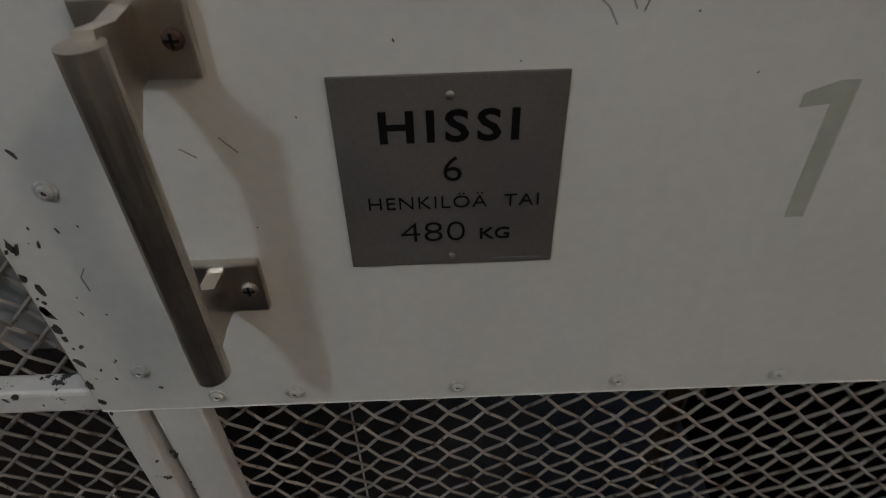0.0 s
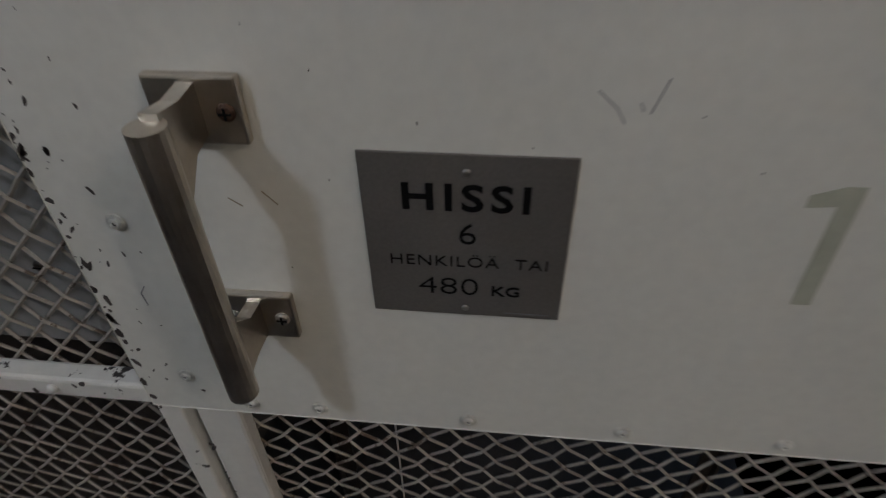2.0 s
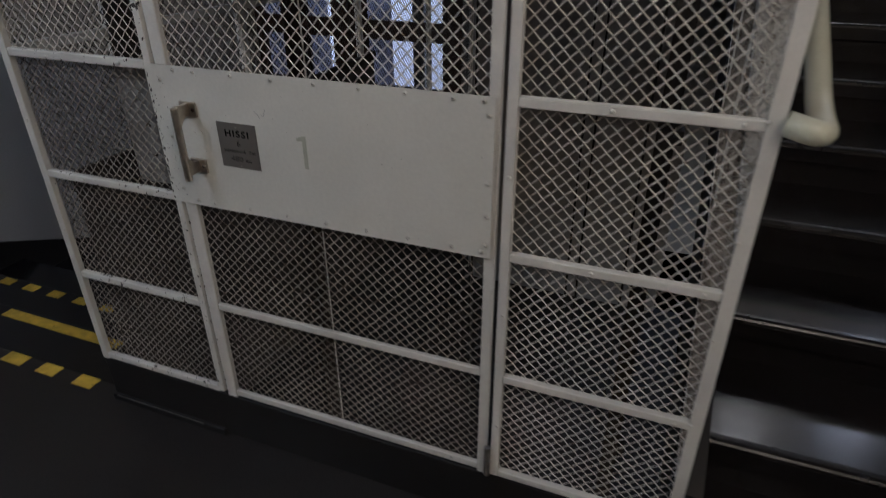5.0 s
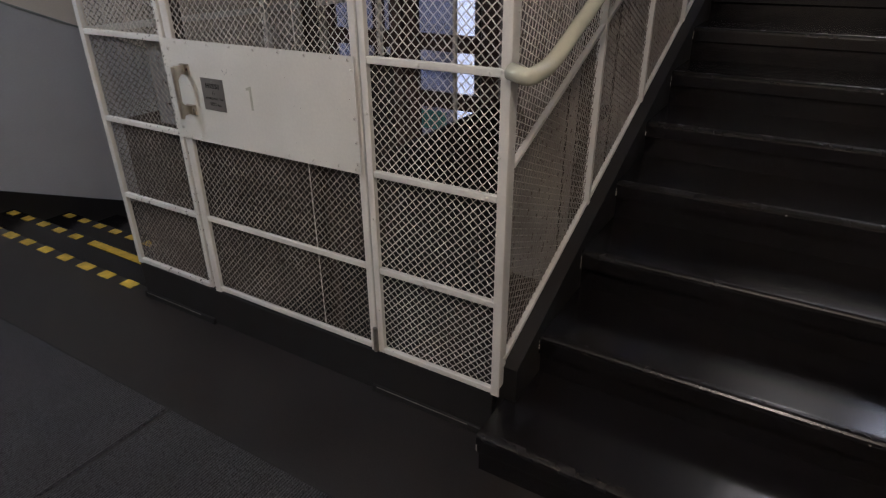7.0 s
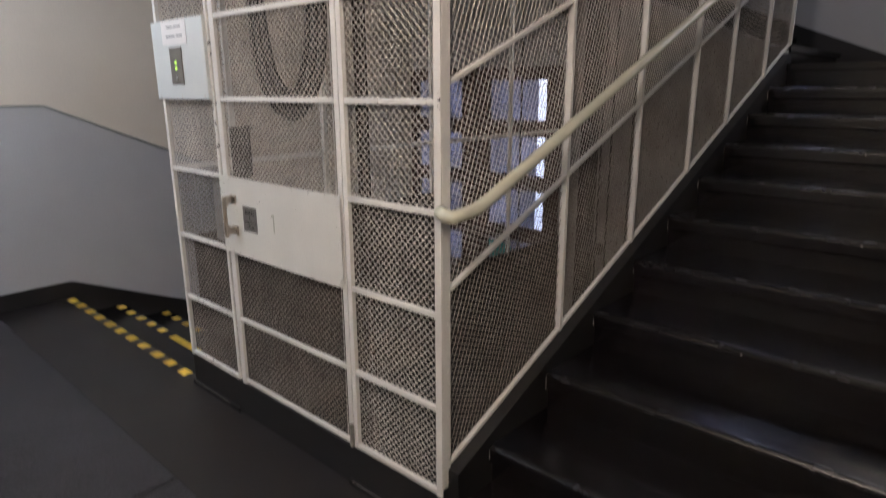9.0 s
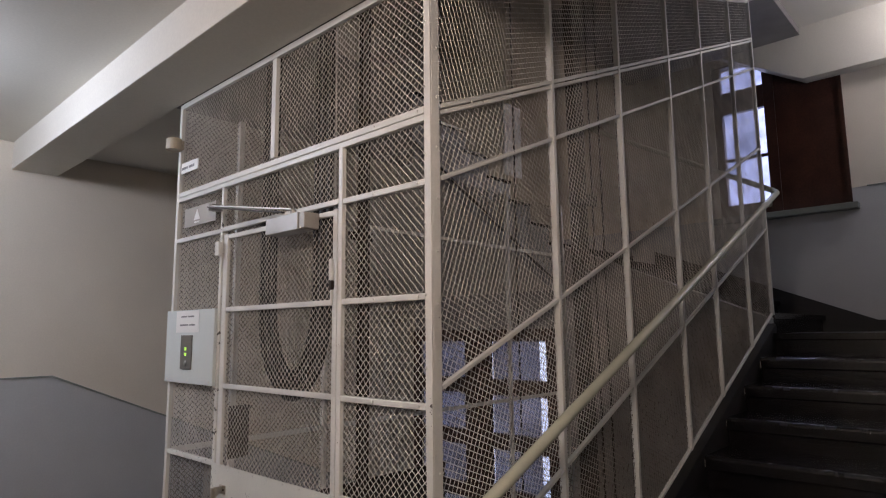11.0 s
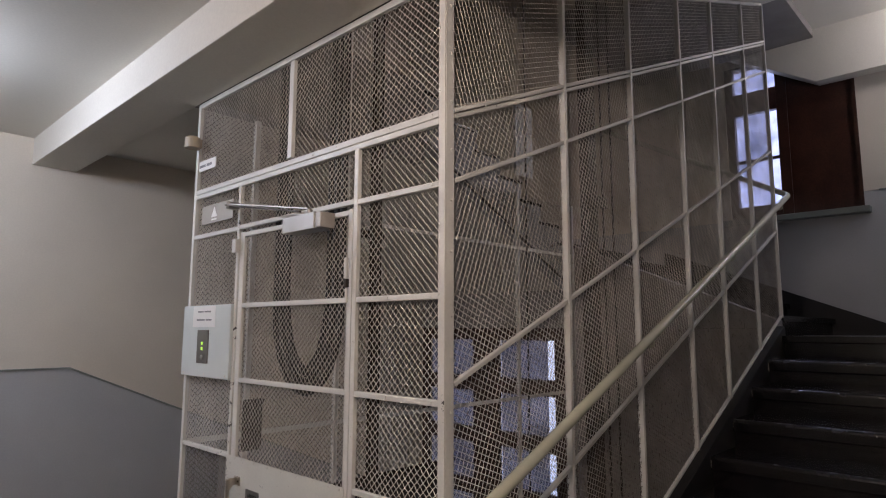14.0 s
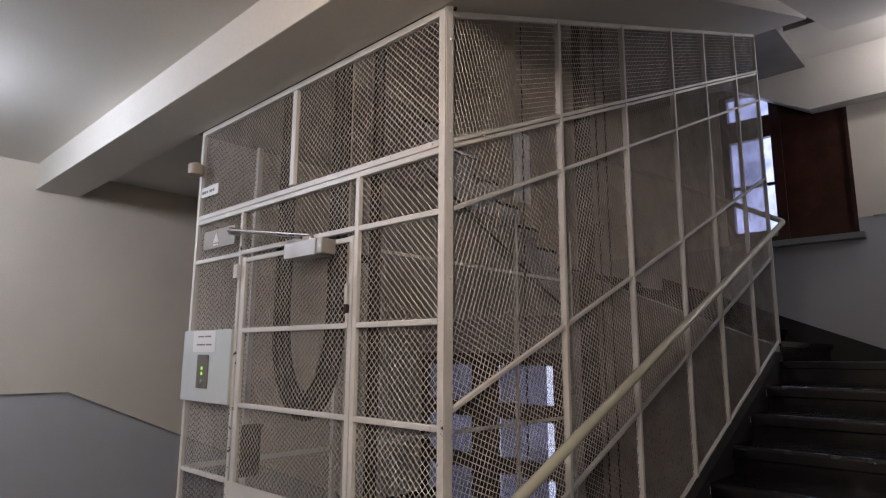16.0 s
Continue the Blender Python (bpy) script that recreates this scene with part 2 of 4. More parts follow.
def box(x0, x1, y0, y1, z0, z1, bevel=0.0, bm=None):
    bm = bm or bmesh.new()
    r = bmesh.ops.create_cube(bm, size=1)
    m = Matrix.Translation(((x0 + x1) / 2, (y0 + y1) / 2, (z0 + z1) / 2)) @ Matrix.Diagonal((x1 - x0, y1 - y0, z1 - z0, 1))
    bmesh.ops.transform(bm, matrix=m, verts=r["verts"])
    if bevel:
        es = list({e for v in r["verts"] for e in v.link_edges})
        bmesh.ops.bevel(bm, geom=es, offset=bevel, segments=2, affect="EDGES", profile=0.5)
    return bm


def prism(outline, axis, a, b, bm=None):
    """A solid with the given outline (pairs in the two other axes, in order) from a to b along axis."""
    bm = bm or bmesh.new()

    def at(p, w):
        return {"x": (w, p[0], p[1]), "y": (p[0], w, p[1]), "z": (p[0], p[1], w)}[axis]

    lo, hi = [bm.verts.new(at(p, a)) for p in outline], [bm.verts.new(at(p, b)) for p in outline]
    bm.faces.new(lo), bm.faces.new(hi[::-1])
    for i in range(len(lo)):
        j = (i + 1) % len(lo)
        bm.faces.new((lo[i], hi[i], hi[j], lo[j]))
    bmesh.ops.recalc_face_normals(bm, faces=bm.faces)
    return bm


def bar(a, b, w, d, side=(0, 1, 0), bevel=0.002, bm=None):
    """A flat bar from a to b, w wide across and d deep along side."""
    a, b, side = Vector(a), Vector(b), Vector(side)
    along = (b - a).normalized()
    across = along.cross(side).normalized()
    bm = bm or bmesh.new()
    r = bmesh.ops.create_cube(bm, size=1)
    m = Matrix.Translation((a + b) / 2) @ Matrix((across, side, along)).transposed().to_4x4() @ Matrix.Diagonal((w, d, (b - a).length, 1))
    bmesh.ops.transform(bm, matrix=m, verts=r["verts"])
    if bevel:
        es = list({e for v in r["verts"] for e in v.link_edges})
        bmesh.ops.bevel(bm, geom=es, offset=bevel, segments=2, affect="EDGES", profile=0.5)
    return bm


def tube(points, radius, sides=14, bm=None, caps=True):
    """A round tube along the points."""
    bm = bm or bmesh.new()
    pts = [Vector(p) for p in points]
    rings, up = [], None
    for i, p in enumerate(pts):
        d = (pts[min(i + 1, len(pts) - 1)] - pts[max(i - 1, 0)]).normalized()
        if up is None:
            up = d.orthogonal().normalized()
        up = (up - d * up.dot(d)).normalized()
        o = d.cross(up)
        rings.append([bm.verts.new(p + radius * (math.cos(2 * math.pi * k / sides) * up + math.sin(2 * math.pi * k / sides) * o)) for k in range(sides)])
    for r0, r1 in zip(rings, rings[1:]):
        for k in range(sides):
            bm.faces.new((r0[k], r0[(k + 1) % sides], r1[(k + 1) % sides], r1[k]))
    if caps:
        bm.faces.new(rings[0][::-1]), bm.faces.new(rings[-1])
    return bm


def dome(at, normal, r, h, bm=None, sides=10):
    """A round rivet head, flattened, on a surface."""
    bm = bm or bmesh.new()
    q = Vector(normal).to_track_quat("Z", "Y").to_matrix().to_4x4()
    m = Matrix.Translation(at) @ q
    prof = [(r, 0), (r * 0.96, h * 0.4), (r * 0.7, h * 0.85), (r * 0.35, h)]
    rings = [[bm.verts.new(m @ Vector((a * math.cos(2 * math.pi * k / sides), a * math.sin(2 * math.pi * k / sides), z))) for k in range(sides)] for a, z in prof]
    for r0, r1 in zip(rings, rings[1:]):
        for k in range(sides):
            bm.faces.new((r0[k], r0[(k + 1) % sides], r1[(k + 1) % sides], r1[k]))
    bm.faces.new(rings[-1])
    return bm


def smooth_path(points, n=6):
    """Points rounded off at their corners."""
    pts = [Vector(p) for p in points]
    out = [pts[0]]
    for a, b, c in zip(pts, pts[1:], pts[2:]):
        s = min(0.09, (a - b).length * 0.45, (c - b).length * 0.45)
        p, q = b + (a - b).normalized() * s, b + (c - b).normalized() * s
        out += [(1 - t) ** 2 * p + 2 * t * (1 - t) * b + t * t * q for t in (i / n for i in range(n + 1))]
    return out + [pts[-1]]


def clip(poly, origin, d):
    """The stretch of a line inside a convex outline, as two distances along d, or None."""
    lo, hi = -1e9, 1e9
    n = len(poly)
    area = sum(poly[i][0] * poly[(i + 1) % n][1] - poly[(i + 1) % n][0] * poly[i][1] for i in range(n))
    sgn = 1 if area > 0 else -1
    for i in range(n):
        a, b = poly[i], poly[(i + 1) % n]
        nx, ny = -(b[1] - a[1]) * sgn, (b[0] - a[0]) * sgn
        dist = (origin[0] - a[0]) * nx + (origin[1] - a[1]) * ny
        rate = d[0] * nx + d[1] * ny
        if abs(rate) < 1e-9:
            if dist < 0:
                return None
        elif rate > 0:
            lo = max(lo, -dist / rate)
        else:
            hi = min(hi, -dist / rate)
    return (lo, hi) if hi - lo > 0.004 else None


def wire_mesh(name, poly, place, parent, mat, pitch=0.0188, r=0.0015, turn=0.0, crimp=0.0015, label=""):
    """Woven, crimped wire cloth inside a convex outline (u, v); place(u, v, w) gives the point. Both sets of wires stand at 45
    degrees to the direction turn."""
    verts, faces = [], []
    cu, cv = sum(p[0] for p in poly) / len(poly), sum(p[1] for p in poly) / len(poly)
    reach = max(math.hypot(p[0] - cu, p[1] - cv) for p in poly)
    for fam in (0, 1):
        a = radians(turn + (45 if fam == 0 else -45))
        d, nrm = (math.cos(a), math.sin(a)), (-math.sin(a), math.cos(a))
        base = cu * nrm[0] + cv * nrm[1]
        for i in range(math.ceil((base - reach) / pitch), math.floor((base + reach) / pitch) + 1):
            wob = random.uniform(-0.0007, 0.0007)
            o = (nrm[0] * (i * pitch + wob), nrm[1] * (i * pitch + wob))
            c = clip(poly, o, d)
            if not c:
                continue
            if crimp:
                ks = range(math.ceil(c[0] / pitch), math.floor(c[1] / pitch) + 1)
                st = [(c[0], 0.0)] + [(k * pitch, crimp * (1 if (k + i + fam) % 2 else -1)) for k in ks] + [(c[1], 0.0)]
            else:
                st = [(c[0], 0.0), (c[1], 0.0)]
            f = len(verts)
            for s, w in st:
                u, v = o[0] + d[0] * s, o[1] + d[1] * s
                for du, dw in ((r, 0), (0, r), (-r, 0), (0, -r)):
                    verts.append(place(u + nrm[0] * du, v + nrm[1] * du, w + dw))
            for j in range(len(st) - 1):
                for k in range(4):
                    faces.append((f + 4 * j + k, f + 4 * j + (k + 1) % 4, f + 4 * j + 4 + (k + 1) % 4, f + 4 * j + 4 + k))
    me = bpy.data.meshes.new(name)
    me.from_pydata(verts, [], faces)
    me.materials.append(mat)
    ob = tagged(new(name, me), label, kind="stuff")
    ob.parent = parent
    return ob


def pop_rivets(parent, places, r=0.0056):
    """Washered blind rivets facing the landing, with a dark hole in the middle, that share one mesh."""
    bm = bmesh.new()
    prof = [(r * 1.14, 0.0001), (r, 0.0002), (r * 0.97, 0.0008), (r * 0.66, 0.0012), (r * 0.60, 0.0028), (r * 0.34, 0.0032), (r * 0.26, 0.0020), (r * 0.05, 0.0020)]
    rings = [[bm.verts.new((a * math.cos(2 * math.pi * k / 14), -z, a * math.sin(2 * math.pi * k / 14))) for k in range(14)] for a, z in prof]
    for n, (r0, r1) in enumerate(zip(rings, rings[1:])):
        for k in range(14):
            f = bm.faces.new((r0[k], r0[(k + 1) % 14], r1[(k + 1) % 14], r1[k]))
            f.material_index = 1 if n == 6 else 0
    me = mesh_of("rivet", bm, RIVET)
    me.materials.append(RUST2)
    for p in places:
        ob = new("rivet", me)
        ob.location, ob.parent = p, parent


def rivets(parent, places, normal, r=0.0055, h=0.003, mat=None, name="rivet"):
    """Rivet heads that share one mesh."""
    me = mesh_of(name, dome((0, 0, 0), normal, r, h), mat or PAINT, True)
    for p in places:
        ob = new(name, me)
        ob.location, ob.parent = p, parent


def lettering(text, size, place, turn, mat, parent, name="lettering", bold=0.0, depth=0.0004, spacing=1.0, wide=1.0):
    cu = bpy.data.curves.new(name, "FONT")
    cu.body, cu.size, cu.align_x, cu.align_y, cu.extrude, cu.offset, cu.space_character = text, size, "CENTER", "CENTER", depth, bold, spacing
    cu.resolution_u = 3
    tmp = new(name, cu)
    me = bpy.data.meshes.new_from_object(tmp.evaluated_get(bpy.context.evaluated_depsgraph_get()))
    bpy.data.objects.remove(tmp)
    me.materials.clear()
    me.materials.append(mat)
    ob = new(name, me)
    ob.matrix_world = pose(*place, *turn) @ Matrix.Diagonal((wide, 1, 1, 1))
    ob.parent = parent
    return ob

# ---- structure ----
FLOOR_Z, RISE, GO = -0.18, 0.148, 0.342
LEFT, RIGHT, BACK, NEAR = -2.5, 3.3, 5.5, -3.2
CAGE_L, CAGE_R, CAGE_B = -0.485, 1.262, 3.53


def setting(name, bm, mat, label, category):
    return tagged(part(name, bm, mat), label, category, kind="structure")


floor = setting("floor", box(LEFT, RIGHT, NEAR, 0.045, FLOOR_Z - 0.2, FLOOR_Z), FLOOR, "dark grey worn linoleum landing floor", "floor")
setting("floor_lobby", box(-4.6, -0.45, 3.0, BACK + 0.2, FLOOR_Z - 1.9, FLOOR_Z - 1.42), FLOOR, "dark lobby floor below the lower flight", "floor")
setting("shaft_floor", box(-0.6, 1.4, 0.0, 3.7, -1.9, -1.75), CONCRETE, "concrete pit floor of the lift shaft, darkened in colour", "floor")


def wall_with_dado(name, axis, at, out, lo, hi, base, top, dado, label):
    """A plastered wall in the plane axis = at, thick towards out, with a blue-grey painted lower part that follows dado, a list of
    (along, z) pairs."""
    t = 0.2 * out
    upper = dado + [(hi, top), (lo, top)]
    lower = [(lo, base), (hi, base)] + dado[::-1]
    ob = setting(name, prism(upper, axis, at, at + t), BEIGE, label, "wall")
    low = part("dado", prism(lower, axis, at, at + t), GREY, ob, "blue-grey oil paint on the lower wall")
    line = bmesh.new()
    for (u0, v0), (u1, v1) in zip(dado, dado[1:]):
        e = at - 0.004 * out
        pts = [(e, u0, v0), (e, u1, v1)] if axis == "x" else [(u0, e, v0), (u1, e, v1)]
        bar(*pts, 0.012, 0.01, (1, 0, 0) if axis == "x" else (0, 1, 0), 0, line)
    part("dado_line", line, SILLPAINT, ob, "thin dark painted line")
    return ob


wall_with_dado("wall_west", "x", LEFT, -1, NEAR, 3.78, -2.1, 7.0,
               [(NEAR, 1.2), (0.06, 1.2), (3.3, -0.22), (3.78, -0.22)], "beige plaster wall with blue-grey dado along the lower stair")
wall_with_dado("wall_north", "y", BACK, 1, 1.62, RIGHT + 0.2, 0.9, 7.0, [(1.62, 2.79), (RIGHT + 0.2, 2.79)],
               "beige plaster wall with blue-grey dado behind the stair landing")
wall_with_dado("wall_east", "x", RIGHT, 1, NEAR, BACK, -0.4, 7.0, [(NEAR, 1.2), (0.0, 1.2), (3.4, 2.79), (BACK, 2.79)],
               "beige plaster wall with blue-grey dado beside the stair")
setting("wall_south", box(LEFT - 0.2, RIGHT + 0.2, NEAR - 0.2, NEAR, -0.4, 3.2), BEIGE, "plain beige plaster wall behind the landing", "wall")

# ceiling, beams and the undersides of the flights above
setting("ceiling", box(LEFT, RIGHT, NEAR, -0.28, 2.825, 3.0), CEIL, "off-white plaster ceiling over the landing", "ceiling")
setting("ceiling_beam", box(LEFT, RIGHT, -0.28, 0.0, 2.63, 3.0, 0.004), CEIL, "off-white plastered beam along the lift front", "beam")
# Added out of view to stop sky light leaking in over the beam
setting("sky_stop_over_beam", box(LEFT, RIGHT, -0.2, -0.01, 3.0, 7.0), BEIGE, "plain unseen wall added above the landing beam against sky light", "wall")
WEST = [(0.0, 2.80), (1.75, 2.80), (3.62, 1.86), (3.62, 2.05), (1.75, 2.98), (0.0, 3.0)]
setting("stair_soffit_west", prism(WEST, "x", LEFT, -0.62), CEIL, "off-white plastered underside of the upper stair", "ceiling")
setting("landing_edge_west", box(-0.62, -0.5, 0.0, 1.66, 2.66, 3.25), SHADOWED, "plastered edge of the upper landing beside the shaft, coloured as shaded", "beam")
# string of the upper flight: straight below, stepped above, a dark nosing shadow on every tread
TREAD_Y, TREAD_Z = 0.285, 0.155
treads = [(1.662 + TREAD_Y * k, 3.17 - TREAD_Z * k) for k in range(7)]
outline = [(1.662, 2.815), (3.62, 1.826)]
for y, z in treads[::-1]:
    outline += [(min(y + TREAD_Y, 3.62), z), (y, z)]
string = setting("stair_string_west", prism(outline, "x", -0.62, -0.5), GREY, "blue-grey painted stepped string of the upper stair", "beam")
# Tread ends as dark bars that also draw the shadow under each nosing
for y, z in treads:
    part("tread_end", box(-0.64, -0.488, y - 0.03, min(y + TREAD_Y, 3.62), z + 0.001, z + 0.026, 0.004), STAIR, string, "dark tread end, nosing shadow drawn in")
part("lower_edge", bar((-0.497, 1.665, 2.816), (-0.497, 3.615, 1.831), 0.022, 0.012, (1, 0, 0), 0.002), GUIDE, string, "dark line along the lower edge")
setting("stair_soffit_east", prism([(0.0, 2.98), (4.6, 4.30), (4.6, 4.6), (0.0, 3.2)], "x", 1.6, RIGHT), CEIL,
        "off-white plastered underside of the upper stair", "ceiling")
setting("stair_beam_east", prism([(0.0, 2.63), (3.62, 4.0), (3.62, 4.5), (0.0, 3.1)], "x", 1.20, 1.6), CEIL,
        "off-white plastered string beam along the lift cage", "beam")
setting("stair_soffit_north", box(-0.6, 1.22, 3.62, 5.338, 4.36, 4.6), SHADOWED, "plastered underside of the upper back flight, coloured as shaded", "ceiling")
setting("ceiling_north", box(1.22, RIGHT, 4.6, 5.34, 4.44, 4.6), CEIL, "off-white plaster ceiling over the stair landing", "ceiling")
setting("ceiling_beam_north", prism([(1.21, 3.91), (RIGHT, 3.91), (RIGHT, 4.6), (0.15, 4.6), (0.15, 4.55)], "y", 5.34, BACK - 0.001), CEIL, "off-white plastered beam over the stair landing", "beam")
# Unseen lid against the sky, set high so the well below it stays dark
setting("stairwell_lid", box(LEFT, RIGHT, 0.0, BACK, 7.0, 7.2), CEIL, "unseen plaster lid added over the stairwell", "ceiling")
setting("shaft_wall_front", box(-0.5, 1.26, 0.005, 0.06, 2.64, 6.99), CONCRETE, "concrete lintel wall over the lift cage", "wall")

# back wall with the stair window
WX0, WX1, WZ0, WZ1 = 0.30, 1.50, 2.64, 4.34
setting("wall_north_under_window", box(-0.58, 1.62, BACK, BACK + 0.2, -2.1, WZ0), GREY, "blue-grey painted wall below the stair window", "wall")
setting("wall_north_beside_window", box(LEFT, WX0, BACK, BACK + 0.2, WZ0, 7.0), BEIGE, "beige plaster wall beside the stair window", "wall")
setting("wall_north_pier", box(WX1, 1.62, BACK, BACK + 0.2, 2.79, 7.0), BEIGE, "narrow plaster pier beside the stair window", "wall")
setting("wall_north_pier_dado", box(WX1, 1.62, BACK, BACK + 0.2, WZ0, 2.788), GREY, "blue-grey foot of the pier beside the window", "wall")
setting("wall_north_over_window", box(WX0, WX1, BACK, BACK + 0.2, WZ1, 7.0), BEIGE, "beige plaster wall over the stair window", "wall")

setting("wall_north_over_entrance", box(LEFT, -0.58, BACK, BACK + 0.2, 1.62, WZ0), GREY, "blue-grey painted wall over the entrance passage", "wall")
setting("wall_west_upper", box(LEFT - 0.2, LEFT, 3.78, BACK, 1.62, 7.0), BEIGE, "plain plaster wall beside the upper back flight", "wall")

# up stair: flight, quarter landing, back flight
stair = thing("stair_up", "dark polished stone stair rising beside the lift", "stair", kind="structure")
STEP_PROFILE = [(0.0, 0.0), (-0.016, -0.0006), (-0.0235, -0.0035), (-0.0285, -0.0085), (-0.030, -0.015), (-0.030, -0.060), (-0.027, -0.067), (-0.012, -0.070), (-0.010, -RISE - 0.012), (GO + 0.02, -RISE - 0.012), (GO + 0.02, 0.0)]


def step_mesh(name, x0, x1, nose_y, z, go=GO):
    outline = [(nose_y + 0.03 + (p[0] if p[0] < 0.2 else go + 0.0), z + p[1]) for p in STEP_PROFILE]
    return prism(outline, "x", x0, x1)


scuffs = random.Random(5)
for k in range(10):
    x0, ny, z = 1.268 if k == 0 else 1.306, -0.15 + GO * k, FLOOR_Z + RISE * (k + 1)
    st = part("step", step_mesh("step", x0, RIGHT, ny, z), STAIR, stair)
    part("worn_edge", prism([(ny - 0.0003, z - 0.017), (ny + 0.0012, z - 0.0083), (ny + 0.0062, z - 0.0033), (ny + 0.0138, z - 0.0004), (ny + 0.024, z + 0.0003), (ny + 0.024, z - 0.002), (ny + 0.008, z - 0.008)], "x", x0 + 0.002, RIGHT - 0.3), STAIRWORN, st, "edge worn paler by feet")
    bm = bmesh.new()
    for _ in range(3):
        low, tall = scuffs.uniform(0.016, 0.05), scuffs.uniform(0.004, 0.018)
        box(x0 - 0.0006, x0 + scuffs.uniform(0.0015, 0.004), ny - 0.0008, ny + scuffs.uniform(0.001, 0.004), z - low - tall, z - low, 0.0005, bm)
    if k % 2:
        sx = x0 + scuffs.uniform(0.2, 1.3)
        box(sx, sx + scuffs.uniform(0.004, 0.010), ny - 0.0005, ny + 0.002, z - 0.019, z - 0.0145, 0.0006, bm)
    part("scuff", bm, SCUFF, st, "pale chipped scuffs on the nose")
LANDING = FLOOR_Z + RISE * 11
part("landing_slab", prism([(3.27, LANDING), (BACK, LANDING), (BACK, LANDING - 0.25), (3.3, LANDING - 0.25), (3.3, LANDING - RISE), (3.30, LANDING - 0.046), (3.27, LANDING - 0.04)], "x", 1.306, RIGHT), STAIR, stair)
for k in range(6):
    x, z = 1.19 - 0.38 * k, LANDING + RISE * (k + 1)
    o = [(x, z), (x, z - 0.045), (x - 0.03, z - 0.046), (x - 0.03, z - RISE - 0.1), (x - 0.41, z - RISE - 0.1), (x - 0.41, z)]
    part("step", prism(o, "y", 3.79, BACK), STAIR, stair)
# the string board under the cage and skirtings
part("string_board", prism([(0.03, FLOOR_Z), (0.03, 0.085), (3.34, 1.514), (3.36, 1.49), (3.36, 1.2), (0.4, FLOOR_Z)], "x", 1.235, 1.305), PLINTH, stair, "black painted string board below the wire mesh")
setting("skirting_north", prism([(RIGHT, LANDING - 0.01), (RIGHT, LANDING + 0.10), (1.60, LANDING + 0.10), (-0.45, LANDING + 0.10 + 2.05 * 0.40), (-0.45, LANDING + 0.5), (1.2, LANDING - 0.1)], "y", BACK - 0.018, BACK), PLINTH, "black painted skirting along the stair landing", "skirting")
setting("skirting_west", prism([(NEAR, FLOOR_Z), (NEAR, FLOOR_Z + 0.12), (0.06, FLOOR_Z + 0.12), (3.3, FLOOR_Z + 0.12 - 3.24 * 0.435), (3.3, FLOOR_Z - 1.6), (0.06, FLOOR_Z - 0.15)], "x", LEFT, LEFT + 0.018), PLINTH, "black painted skirting along the landing and lower stair", "skirting")

# down stair with its yellow nose markings
down = thing("stair_down", "dark stair descending to the entrance, noses marked yellow", "stair", kind="structure")
for k in range(9):
    y, z = 0.045 + 0.33 * k, FLOOR_Z - 0.142 * (k + 1)
    part("step", box(LEFT, -0.49, y, y + 0.34, z - 0.16, z, 0.004), STAIR, down)


def nose_marks(y, z, dashes):
    ob = thing("nose_marking", "dashed yellow tape marking along a stair nose", "floor marking", "yellow stair markings")
    for a, b in dashes:
        part("tape", box(a, b, y - 0.055, y - 0.004, z + 0.0005, z + 0.0025), YELLOW, ob)


nose_marks(0.05, FLOOR_Z, [(LEFT + 0.05 + 0.176 * i, LEFT + 0.05 + 0.176 * i + (0.085 if i % 4 else 0.10)) for i in range(11)])
nose_marks(0.375, FLOOR_Z - 0.142, [(LEFT + 0.05 + 0.176 * i, LEFT + 0.135 + 0.176 * i) for i in range(5)] + [(-1.55, -0.52)])
nose_marks(0.705, FLOOR_Z - 0.284, [(LEFT + 0.05 + 0.176 * i, LEFT + 0.135 + 0.176 * i) for i in range(11)])

# entrance wall: dark wooden frame with panes, wall above and beside
EY = 3.62
setting("wall_entrance", prism([(LEFT, 1.50), (1.18, 1.50), (1.18, 1.56), (-0.9, 2.42), (LEFT, 2.42)], "y", EY + 0.02, EY + 0.16), SHADOWED, "beige plaster wall over the entrance doors, coloured as shaded", "wall")
setting("wall_entrance_side", box(-0.58, 1.18, EY + 0.02, EY + 0.16, -2.0, 1.498), SHADOWED, "beige plaster wall behind the lift shaft, coloured as shaded", "wall")
doors = thing("door_1", "dark brown wooden entrance doors with many glass panes", "door", kind="structure")
COLS, ROWS_Z = [(-2.43, -1.73), (-1.42, -0.74)], [(1.01, 1.38), (0.485, 0.855), (-0.035, 0.335), (-0.555, -0.185)]
zs = [1.50, 1.38, 1.01, 0.855, 0.485, 0.335, -0.035, -0.185, -0.555, -1.6]
for a, b in ((LEFT, -2.43), (-1.73, -1.59), (-1.56, -1.42), (-0.74, -0.58)):
    part("stile", box(a, b, EY, EY + 0.06, -1.6, 1.50, 0.004), DARKWOOD, doors)
for x0, x1 in COLS:
    for i in range(0, len(zs), 2):
        part("rail", box(x0 - 0.001, x1 + 0.001, EY + 0.006, EY + 0.055, zs[i + 1], zs[i], 0.004), DARKWOOD, doors)
    for z0, z1 in ROWS_Z:
        p = part("pane", box(x0, x1, EY + 0.025, EY + 0.031, z0, z1), GLASS, doors)
        p.visible_shadow = False
setting("wall_passage_front", box(-4.6, LEFT, EY + 0.02, EY + 0.16, -2.0, 1.62), BEIGE, "beige plaster wall of the entrance passage", "wall")
setting("wall_passage_west", box(-4.8, -4.6, EY + 0.02, BACK + 0.2, -2.0, 1.8), BEIGE, "beige plaster end wall of the entrance passage", "wall")
